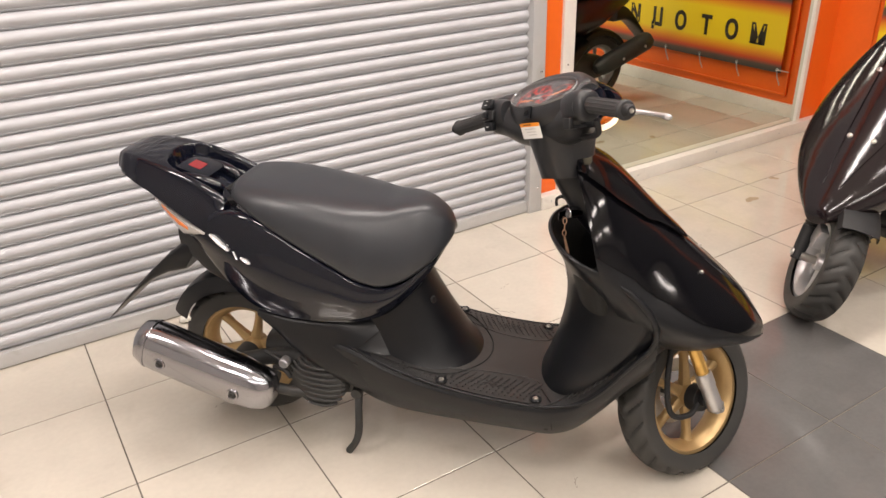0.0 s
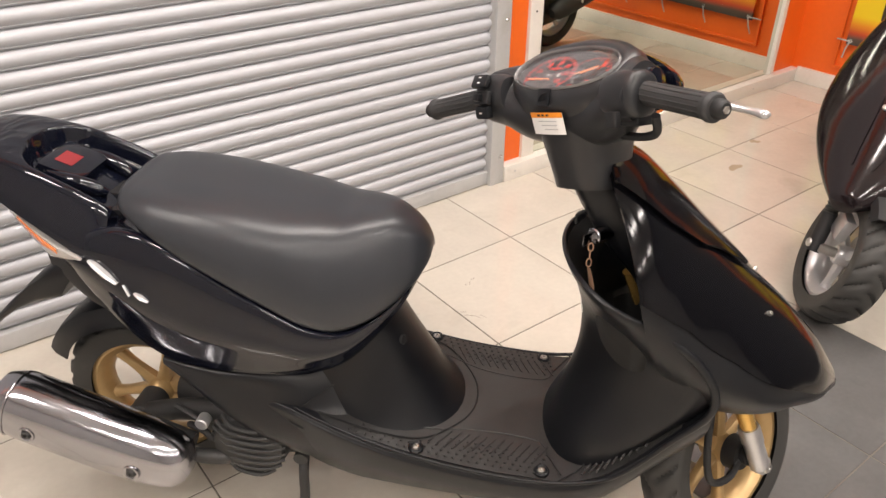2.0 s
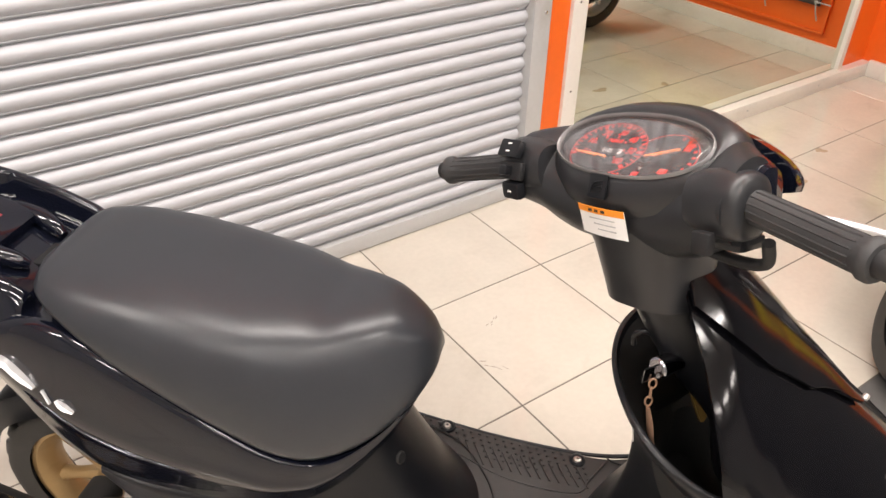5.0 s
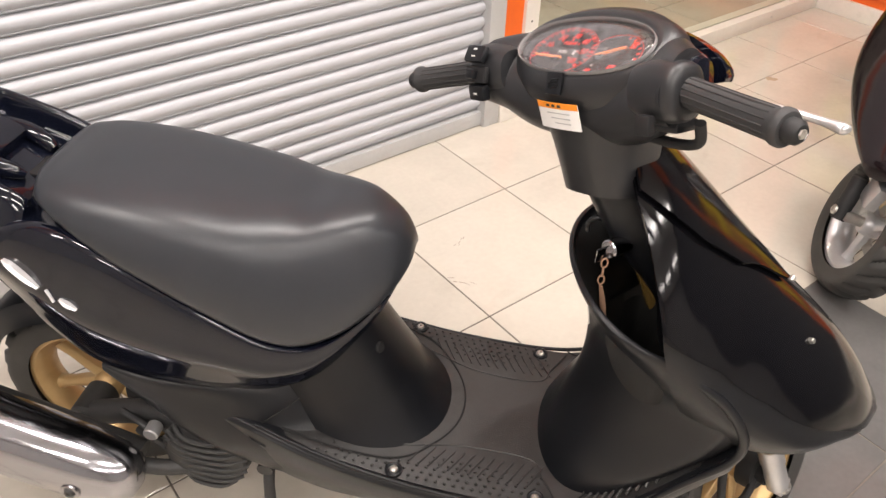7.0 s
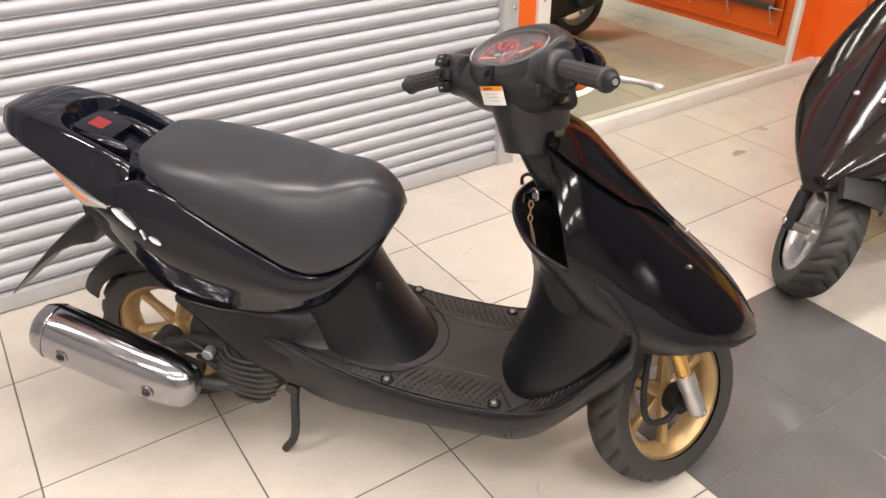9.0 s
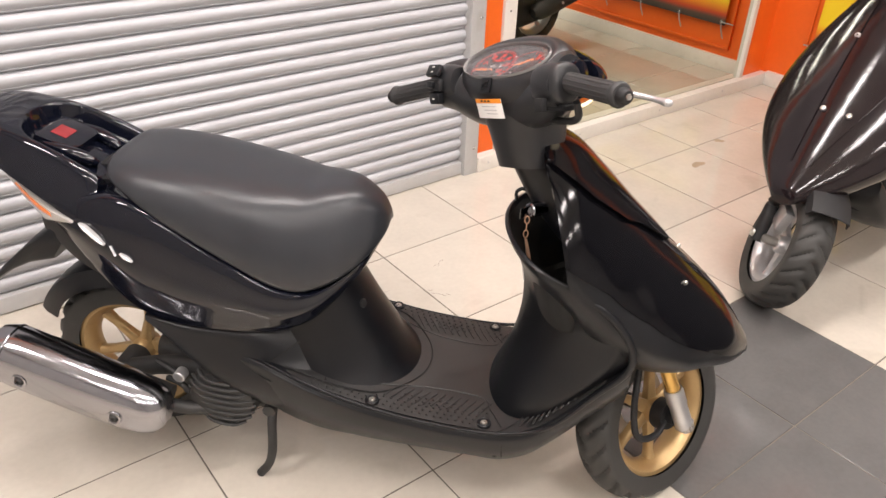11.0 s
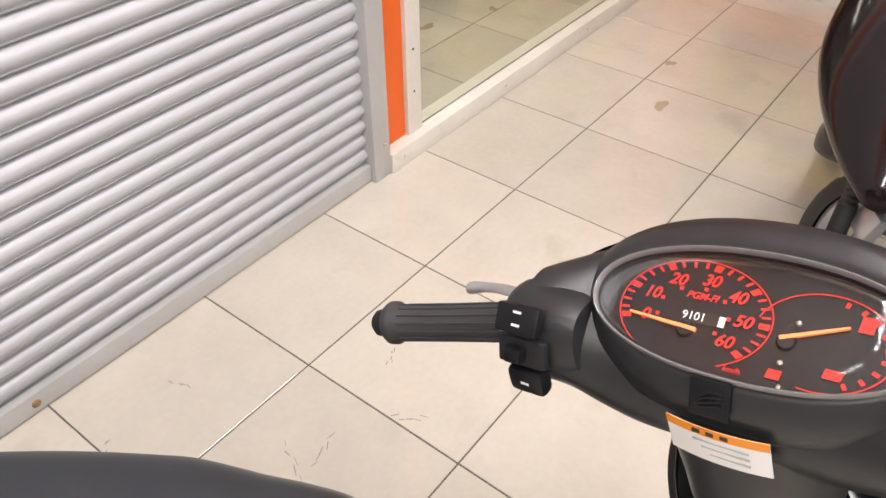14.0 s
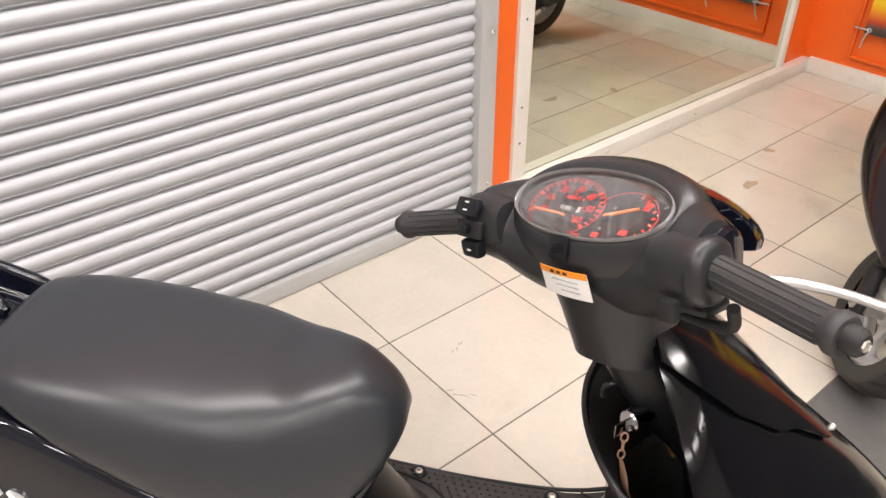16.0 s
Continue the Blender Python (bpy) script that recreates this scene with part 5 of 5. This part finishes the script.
    # emblem plate and sticker below
    bm = boxed(-0.013, 0.013, -0.013, 0.013, -0.001, 0.0025, bevel=0.002)
    SK = Matrix.Translation((0.7395, 0.006, 0.9035)) @ Matrix.Rotation(radians(-76), 4, Vector((0, 1, 0))) @ Matrix.Rotation(radians(90), 4, Vector((0, 0, 1)))
    emb = part("emblem_plate", bm, M_MATTE, S, "moulded black emblem plate", 30, X @ SK)
    bm = bmesh.new()
    for k in range(4):
        tube(bm, [(-0.008, -0.006 + 0.003 * k, 0.003), (0.002 + 0.001 * k, -0.004 + 0.0035 * k, 0.003), (0.008, 0.0015 + 0.0018 * k, 0.003)], 0.0009, 6)
    part("emblem", bm, M_MATTE, emb, "", 40, X @ SK)
    for nm, mt, z0, z1, dd in (("sticker", M_LABEL, 0.8495, 0.8815, 0.0), ("sticker_band", M_LABEL_O, 0.8745, 0.8818, 0.0006)):
        bm = bmesh.new()
        rows = []
        for z in np.linspace(z0, z1, 5):
            rows.append([(0.7365 + (0.8815 - z) * 0.27 + 0.013 * ((y - 0.002) / 0.06) ** 2 - dd, y, z) for y in np.linspace(-0.030, 0.036, 11)])
        grid(bm, rows, close_v=False)
        bmesh.ops.recalc_face_normals(bm, faces=bm.faces)
        bmesh.ops.solidify(bm, geom=bm.faces[:], thickness=0.0008)
        part(nm, bm, mt, S, "white caution sticker with an orange band" if nm == "sticker" else "orange band", 60, X)
    for k in range(3):
        part("print_bar", boxed(0.7375, 0.7385, 0.012 - 0.009 * k, 0.017 - 0.009 * k, 0.8765, 0.8795), M_INK, S, "", 30, X @ Matrix.Translation((-0.0018, 0, 0)))
    for k in range(3):
        z = 0.869 - 0.006 * k
        part("print_bar", boxed(0.7365 + (0.8815 - z) * 0.27 - 0.0012, 0.7365 + (0.8815 - z) * 0.27 - 0.0002, -0.018, 0.018 - 0.005 * k, z - 0.0006, z + 0.0006), M_CORD, S, "", 30, X)

    for sgn in (-1, 1):
        g0, g1 = Vector((0.7645, sgn * 0.160, 0.9055)), Vector((0.738, sgn * 0.292, 0.886))
        d = (g1 - g0).normalized()
        L = (g1 - g0).length
        # rubber grip with flange, ribs and bar end
        bm = bmesh.new()
        lathe(bm, [(0, -0.02), (0.0225, -0.02), (0.0225, -0.012), (0.0180, -0.008), (0.0153, 0.0), (0.0148, L * 0.6), (0.0155, L * 0.86), (0.0185, L * 0.90), (0.0185, L * 0.94), (0.016, L * 0.965), (0.012, L * 0.97), (0, L * 0.97)], g0, d, 36)
        grip = part("grip", bm, M_GRIP, S, "grooved black rubber grip", 40, X)
        q = d.to_track_quat("Z", "Y").to_matrix()
        for k in range(14):
            a = 2 * math.pi * k / 14
            o = q @ Vector((0.0152 * math.cos(a), 0.0152 * math.sin(a), 0))
            bm = bmesh.new()
            tube(bm, [g0 + o + d * 0.004, g0 + o * 0.985 + d * L * 0.5, g0 + o * 1.0 + d * L * 0.84], 0.0011, 5)
            part("grip_rib", bm, M_GRIP, grip, "", 40, X)
        bm = bmesh.new()
        lathe(bm, [(0, 0.012), (0.008, 0.012), (0.0115, 0.008), (0.012, 0.0), (0.012, -0.006), (0, -0.006)], g0 + d * L * 0.985, d, 24)
        end = part("bar_end", bm, M_DARK, grip, "black bar end plug", 40, X)
        bm = bmesh.new()
        lathe(bm, [(0, 0.0005), (0.004, 0.0005), (0.0045, 0.002), (0.005, 0)], g0 + d * (L * 0.985 + 0.012), d, 6)
        part("bolt", bm, M_BOLT, grip, "", 40, X)
        # switch housing
        sx = 0.760
        bm = bmesh.new()
        rows = []
        zc, hz = (0.910, 0.032) if sgn > 0 else (0.904, 0.033)
        for u, f in ((-0.036, 0.80), (-0.026, 0.90), (-0.012, 0.98), (0.004, 1.0), (0.016, 0.97), (0.022, 0.90), (0.0245, 0.78), (0.025, 0.55)):
            rows.append([(sx + 0.003 + (0.030 * f) * c, sgn * (0.139 + u), zc + hz * f * s_) for c, s_ in (sup(2 * math.pi * k / 36, 2.5) for k in range(36))])
        grid(bm, rows)
        hous = part("switch_housing", bm, M_COVER, S, "black handlebar switch housing", 45, X)
        if sgn > 0:
            BIG = Matrix.Translation((sx - 0.032, 0.139, 0.906)) @ Matrix.Scale(1.16, 4) @ Matrix.Translation((-sx + 0.032, -0.139, -0.906))
            SW = BIG @ Matrix.Translation((sx - 0.030, sgn * 0.139, 0.928)) @ Matrix.Rotation(radians(-62), 4, Vector((0, 1, 0))) @ Matrix.Rotation(radians(90), 4, Vector((0, 0, 1)))
            bm = boxed(-0.015, 0.016, -0.009, 0.010, -0.004, 0.004, bevel=0.003)
            b1 = part("beam_switch", bm, M_MATTE, hous, "black headlamp beam switch", 40, X @ SW)
            for yy in (-0.004, 0.004):
                bm = boxed(-0.003, 0.003, yy - 0.0008, yy + 0.0008, 0.0041, 0.0043)
                part("switch_mark", bm, M_LABEL, hous, "", 40, X @ SW)
            SW2 = BIG @ Matrix.Translation((sx - 0.033, sgn * 0.139, 0.906)) @ Matrix.Rotation(radians(-80), 4, Vector((0, 1, 0))) @ Matrix.Rotation(radians(90), 4, Vector((0, 0, 1)))
            bm = boxed(-0.017, 0.017, -0.009, 0.009, -0.006, 0.001, bevel=0.002)
            part("turn_switch_plate", bm, M_DARK, hous, "", 40, X @ SW2)
            bm = boxed(-0.004, 0.008, -0.005, 0.005, 0.0, 0.009, bevel=0.002)
            part("turn_switch", bm, M_MATTE, hous, "", 40, X @ SW2)
            SW3 = BIG @ Matrix.Translation((sx - 0.030, sgn * 0.137, 0.886)) @ Matrix.Rotation(radians(-98), 4, Vector((0, 1, 0))) @ Matrix.Rotation(radians(90), 4, Vector((0, 0, 1)))
            bm = boxed(-0.013, 0.013, -0.009, 0.009, -0.006, 0.006, bevel=0.004)
            part("horn_button", bm, M_MATTE, hous, "black horn button", 40, X @ SW3)
            part("switch_mark", boxed(-0.003, 0.003, -0.001, 0.001, 0.0061, 0.0063), M_LABEL, hous, "", 40, X @ SW3)
        else:
            bm = boxed(sx - 0.036, sx - 0.024, sgn * 0.136 - 0.010, sgn * 0.136 + 0.010, 0.862, 0.884, bevel=0.004)
            part("starter_button", bm, M_DARK, hous, "", 40, X)
            bm = bmesh.new()
            tube(bm, [(0.762, -0.18, 0.876), (0.775, -0.17, 0.852), (0.785, -0.13, 0.845), (0.79, -0.07, 0.85)], 0.006, 10, n=18)
            part("throttle_cable", bm, M_DARK, S, "black throttle cable", 40, X)
            bm = boxed(0.752, 0.79, -0.16, -0.10, 0.862, 0.876, bevel=0.006)
            part("throttle_case", bm, M_MATTE, S, "", 40, X)
        # brake lever
        bm = bmesh.new()
        tube(bm, [(0.80, sgn * 0.185, 0.893), (0.822, sgn * 0.205, 0.888), (0.836, sgn * 0.235, 0.882), (0.842, sgn * 0.262, 0.876), (0.843, sgn * 0.282, 0.871), (0.842, sgn * 0.287, 0.870)],
             [0.008, 0.0075, 0.0065, 0.0065, 0.0085, 0.004], 14, flat=0.7, n=28)
        part("brake_lever", bm, M_ALLOY, S, "silver alloy brake lever", 60, X)
        # mirror hole cap on the cover
        bm = bmesh.new()
        lathe(bm, [(0, 0.002), (0.009, 0.002), (0.012, 0.0)], (0.803, sgn * 0.122, 0.9465), (0.0, sgn * 0.1, 1), 20)
        part("blank_plug", bm, M_DARK, S, "", 40, X)
    # gloss front half of the handlebar cover with the lamp
    bm = bmesh.new()
    rows = []
    for u in np.linspace(0, 1, 16):
        a = u * math.pi / 2
        k_ = math.cos(a) ** 0.8 if u < 1 else 0.02
        x = 0.832 + 0.093 * math.sin(a)
        rows.append([(x, (0.158 - 0.02 * u) * k_ * c * (1.0 if s_ > -0.2 else 0.75), 0.914 - 0.02 * u + (0.060 if s_ > 0 else 0.066) * k_ * s_) for c, s_ in (sup(2 * math.pi * k / 44, 1.75) for k in range(44))])
    grid(bm, rows)
    rows = []
    for y, x, z, rx, rz in spline([(-0.158, 0.792, 0.908, 0.018, 0.028), (-0.13, 0.802, 0.911, 0.032, 0.034), (-0.08, 0.846, 0.902, 0.036, 0.036), (0.08, 0.846, 0.902, 0.036, 0.036), (0.13, 0.802, 0.911, 0.032, 0.034), (0.158, 0.792, 0.908, 0.018, 0.028)], 34):
        rows.append([(x + rx * c, y, z + rz * s_) for c, s_ in (sup(2 * math.pi * k / 28, 2.5) for k in range(28))])
    grid(bm, rows)
    part("front_cowl", bm, M_GLOSS, S, "gloss black headlamp cowl", 60, X)
    rows = []
    bm = bmesh.new()
    for u in np.linspace(0, 1, 10):
        a = u * math.pi / 2
        k_ = math.cos(a) ** 0.7 if u < 1 else 0.03
        rows.append([(0.872 + 0.068 * math.sin(a), 0.092 * k_ * c, 0.888 + 0.038 * k_ * s_) for c, s_ in (sup(2 * math.pi * k / 36, 2.4) for k in range(36))])
    grid(bm, rows)
    part("headlamp", bm, M_HEAD, S, "lit headlamp behind a clear lens", 60, X)
    for sgn in (-1, 1):
        bm = bmesh.new()
        rows = []
        for u in np.linspace(0, 1, 8):
            a = u * math.pi / 2
            k_ = math.cos(a) if u < 1 else 0.03
            rows.append([(0.845 + 0.030 * k_ * c, sgn * (0.090 + 0.040 * math.sin(a)), 0.892 + 0.026 * k_ * s_) for c, s_ in (sup(2 * math.pi * k / 28, 2.2) for k in range(28))])
        grid(bm, rows)
        part("turn_lamp", bm, M_AMBER, S, "amber front turn lens", 60, X)


black_scooter()


# ---- the second scooter ----
def parked_scooter():
    S = tagged(new("motor_scooter"), "dark plum-black scooter with silver wheels and black muffler", "scooter")
    S.matrix_basis = pose(3.56, 1.55, 0, 0, 0, 182.5)
    head, rake = Vector((0.86, 0, 0.88)), Vector((-0.42, 0, 0.9075))
    X = Matrix.Translation(head) @ Matrix.Rotation(radians(42), 4, rake) @ Matrix.Translation(-head)
    cast_wheel(S, "rear_wheel", (0, 0, 0.21), 0.21, 0.14, 0.10, M_SILVER, 5, disc=False)
    ax = Vector((1.21, 0, 0.194))
    cast_wheel(S, "front_wheel", ax, 0.194, 0.127, 0.105, M_SILVER, 3, xf=X, phase=40)
    for sgn in (-1, 1):
        p0 = ax + Vector((-0.01, sgn * 0.085, 0.0))
        bm = bmesh.new()
        tube(bm, [p0 + rake * -0.02, p0 + rake * 0.03, p0 + rake * 0.09, p0 + rake * 0.10], [0.018, 0.021, 0.021, 0.018], 16)
        part("fork_slider", bm, M_DARK, S, "black fork lower", xf=X)
        bm = bmesh.new()
        prof_ = [(0.014, 0.0)]
        for k in range(7):
            prof_ += [(0.021, 0.004 + 0.014 * k), (0.016, 0.011 + 0.014 * k)]
        lathe(bm, prof_ + [(0.014, 0.105)], p0 + rake * 0.09, rake, 20)
        part("fork_boot", bm, M_RUBBER, S, "ribbed rubber fork boot", xf=X)
        bm = bmesh.new()
        rod(bm, p0 + rake * 0.18, p0 + rake * 0.40, 0.014)
        part("fork_tube", bm, M_CHROME, S, xf=X)
        bolt(S, p0 + Vector((0, sgn * 0.02, 0)), (0, sgn, 0), 0.010, xf=X)
    bm = bmesh.new()
    rod(bm, ax + Vector((0, -0.08, 0)), ax + Vector((0, 0.08, 0)), 0.014)
    part("axle", bm, M_BOLT, S, xf=X)
    bm = boxed(ax.x - 0.03, ax.x + 0.035, -0.075, -0.045, ax.z + 0.055, ax.z + 0.12, bevel=0.008)
    part("brake_caliper", bm, M_ALLOY, S, xf=X)
    front = [(0.80, 0.55, 0.985, 0.115, 2.0), (0.86, 0.46, 0.905, 0.188, 1.9), (0.94, 0.39, 0.815, 0.230, 1.8), (1.02, 0.36, 0.725, 0.228, 1.75), (1.10, 0.345, 0.635, 0.195, 1.7), (1.17, 0.34, 0.545, 0.145, 1.7), (1.23, 0.345, 0.465, 0.090, 1.8), (1.28, 0.35, 0.395, 0.035, 2.0)]
    part("front_cover", hull(front, 50, 60), M_PLUM, S, "gloss plum-black front cover", 60)
    for sgn in (-1, 1):
        bm = bmesh.new()
        rows = []
        for i, (x, zb, zt, w, p) in enumerate(spline(front[1:-1], 26)):
            u = i / 25
            row = []
            for k in range(7):
                a = math.pi / 2 - (0.30 + 0.30 * math.sin(math.pi * (0.05 + 0.9 * u)) * (k / 6 - 0.2))
                c, s_ = sup(a, p)
                row.append(Vector((x + 0.002, sgn * (w * c + 0.003), (zb + zt) / 2 + (zt - zb) / 2 * s_ + 0.0035)))
            rows.append(row)
        grid(bm, rows, close_v=False)
        bmesh.ops.recalc_face_normals(bm, faces=bm.faces)
        bmesh.ops.solidify(bm, geom=bm.faces[:], thickness=0.004)
        part("cover_trim", bm, M_PLUM, S, "gloss plum-black trim blade", 50)
        for x, y, z in ((1.134, 0.014 + sgn * 0.037, 0.598), (0.975, sgn * 0.055, 0.770)):
            bolt(S, (x, y, z), (0.75, 0, 0.65), 0.0065, M_BOLT)
    bm = bmesh.new()
    tube(bm, [(1.099, -0.060, 0.594), (1.12, -0.062, 0.562), (1.14, -0.063, 0.529)], [0.003, 0.006, 0.003], 8, n=10)
    part("duct_slit", bm, M_DEEP, S, "narrow dark air slit")
    bm = bmesh.new()
    rows = []
    for k in range(13):
        a = radians(150 - 90 * k / 12)
        rows.append([ax + Vector((r_ * math.cos(a), 0.062 * y, r_ * math.sin(a))) for y, r_ in ((-1, 0.20), (-0.9, 0.223), (-0.4, 0.231), (0.4, 0.231), (0.9, 0.223), (1, 0.20))])
    grid(bm, rows, close_v=False)
    bmesh.ops.recalc_face_normals(bm, faces=bm.faces)
    bmesh.ops.solidify(bm, geom=bm.faces[:], thickness=0.004)
    part("front_fender", bm, M_DARK, S, xf=X)
    part("leg_shield", tower([(0.28, 0.82, 1.0, 0.16, 2.6), (0.5, 0.84, 1.02, 0.18, 2.5), (0.7, 0.82, 0.95, 0.16, 2.4), (0.86, 0.79, 0.88, 0.10, 2.4)], 20, 40), M_MATTE, S, "", 60)
    part("side_skirt", hull([(0.15, 0.36, 0.42, 0.13, 3), (0.3, 0.24, 0.38, 0.17, 3.4), (0.5, 0.18, 0.30, 0.185, 4), (0.8, 0.17, 0.27, 0.185, 4), (0.95, 0.24, 0.36, 0.18, 3.6), (1.03, 0.33, 0.44, 0.16, 3)], 36, 40), M_MATTE, S, "matte black footboard and skirt", 60)
    part("pedestal", tower([(0.26, 0.30, 0.62, 0.15, 2.5), (0.42, 0.28, 0.56, 0.13, 2.4), (0.6, 0.3, 0.54, 0.11, 2.3)], 14, 36), M_MATTE, S, "", 60)
    part("side_body", hull([(-0.30, 0.66, 0.72, 0.05, 2.4), (-0.2, 0.60, 0.75, 0.11, 2.4), (-0.05, 0.52, 0.74, 0.155, 2.4), (0.15, 0.43, 0.70, 0.17, 2.4), (0.35, 0.43, 0.66, 0.165, 2.3), (0.5, 0.48, 0.66, 0.12, 2.3), (0.56, 0.54, 0.66, 0.08, 2.2)], 44, 44), M_PLUM, S, "gloss plum-black side body", 60)
    part("seat", hull([(-0.12, 0.70, 0.76, 0.06, 2.4), (-0.05, 0.69, 0.80, 0.11, 2.6), (0.1, 0.67, 0.81, 0.14, 2.6), (0.3, 0.63, 0.78, 0.145, 2.6), (0.45, 0.61, 0.76, 0.13, 2.5), (0.55, 0.62, 0.73, 0.09, 2.3), (0.60, 0.65, 0.69, 0.04, 2.0)], 36, 36), M_SEAT, S, "black vinyl saddle", 60)
    bm = bmesh.new()
    tube(bm, [(0.05, -0.11, 0.76), (-0.10, -0.11, 0.80), (-0.26, -0.08, 0.815), (-0.30, 0.0, 0.815), (-0.26, 0.08, 0.815), (-0.10, 0.11, 0.80), (0.05, 0.11, 0.76)], 0.013, 12, n=40)
    part("grab_rail", bm, M_DARK, S)
    bm = boxed(-0.335, -0.27, -0.06, 0.06, 0.62, 0.72, bevel=0.015)
    part("tail_lamp", bm, M_RED, S, "red tail lamp", 40)
    bm = bmesh.new()
    hull([(-0.42, 0.30, 0.315, 0.06, 3), (-0.34, 0.38, 0.41, 0.065, 3), (-0.22, 0.47, 0.55, 0.07, 3), (-0.1, 0.48, 0.6, 0.08, 3)], 14, 20, bm)
    part("mud_flap", bm, M_MATTE, S, "", 50)
    a, b = Vector((-0.30, -0.165, 0.375)), Vector((0.12, -0.16, 0.235))
    d = (b - a)
    L = d.length
    bm = bmesh.new()
    lathe(bm, [(0, 0), (0.018, 0.0), (0.020, 0.006), (0.045, 0.008), (0.056, 0.03), (0.058, 0.08), (0.058, L * 0.8), (0.05, L * 0.93), (0.03, L), (0, L)], a, d, 32)
    muf = part("muffler", bm, M_ENGINE, S, "black exhaust muffler")
    for t in (0.2, 0.6):
        bolt(muf, a + d * t + Vector((0, -0.058, 0.0)), (0, -1, 0.1), 0.007)
    part("engine_case", hull([(-0.06, 0.15, 0.27, 0.05, 3), (0.05, 0.14, 0.30, 0.10, 3), (0.3, 0.13, 0.32, 0.12, 3), (0.42, 0.16, 0.3, 0.1, 3)], 14, 24), M_ENGINE, S)
    bm = bmesh.new()
    rows = []
    for k in range(15):
        an = radians(170 - 120 * k / 14)
        rows.append([Vector((r_ * math.cos(an), 0.065 * y, 0.21 + r_ * math.sin(an))) for y, r_ in ((-1, 0.205), (-0.9, 0.232), (-0.4, 0.242), (0.4, 0.242), (0.9, 0.232), (1, 0.205))])
    grid(bm, rows, close_v=False)
    bmesh.ops.recalc_face_normals(bm, faces=bm.faces)
    bmesh.ops.solidify(bm, geom=bm.faces[:], thickness=0.004)
    part("rear_fender", bm, M_MATTE, S)
    for sgn in (-1, 1):
        bm = bmesh.new()
        tube(bm, [(0.34, sgn * 0.09, 0.17), (0.35, sgn * 0.14, 0.09), (0.33, sgn * 0.15, 0.008)], 0.011, 10, n=10)
        part("stand_leg", bm, M_ENGINE, S)
    # handlebar, turned with the wheel
    rows = []
    bm = bmesh.new()
    for y, x, z, rx, rz in spline([(-0.19, 0.80, 1.0, 0.034, 0.034), (-0.10, 0.82, 1.0, 0.06, 0.055), (0.0, 0.84, 1.0, 0.085, 0.075), (0.10, 0.82, 1.0, 0.06, 0.055), (0.19, 0.80, 1.0, 0.034, 0.034)], 24):
        rows.append([(x + rx * c, y, z + rz * s_) for c, s_ in (sup(2 * math.pi * k / 28, 2.3) for k in range(28))])
    grid(bm, rows)
    part("handlebar_cover", bm, M_PLUM, S, "gloss plum-black handlebar cover", 60, X)
    for sgn in (-1, 1):
        bm = bmesh.new()
        rod(bm, (0.80, sgn * 0.18, 1.0), (0.775, sgn * 0.31, 0.985), 0.017, 20, 0.003)
        part("grip", bm, M_GRIP, S, "black rubber grip", xf=X)
        bm = bmesh.new()
        tube(bm, [(0.84, sgn * 0.16, 0.99), (0.868, sgn * 0.20, 0.985), (0.875, sgn * 0.25, 0.98), (0.868, sgn * 0.30, 0.972)], [0.008, 0.007, 0.0065, 0.008], 12, flat=0.7, n=20)
        part("brake_lever", bm, M_ALLOY, S, "silver brake lever", xf=X)
    return S


parked_scooter()

# ---- floor tiles ----
bm = boxed(0.0019, TILE - 0.0019, 0.0019, TILE - 0.0019, -0.006, 0.0, bevel=0.0008, seg=1)
first = as_object("tile", bm, M_TILE)
first.parent = floor
meshes = {False: first.data, True: first.data.copy()}
meshes[True].materials[0] = M_TILE_GREY
first.matrix_basis = pose(TX, TY - TILE, 0)
for i in range(-10, 7):
    for j in range(-14, 1):
        if (i, j) == (0, -1):
            continue
        x, y = TX + TILE * i, TY + TILE * j
        if x < X_IN - TILE or y < Y_IN - TILE:
            continue
        o = new("tile", meshes[i in (0, 1) and j <= -3])
        o.parent = floor
        o.matrix_basis = pose(x, y, random.uniform(-0.0002, 0.0002))
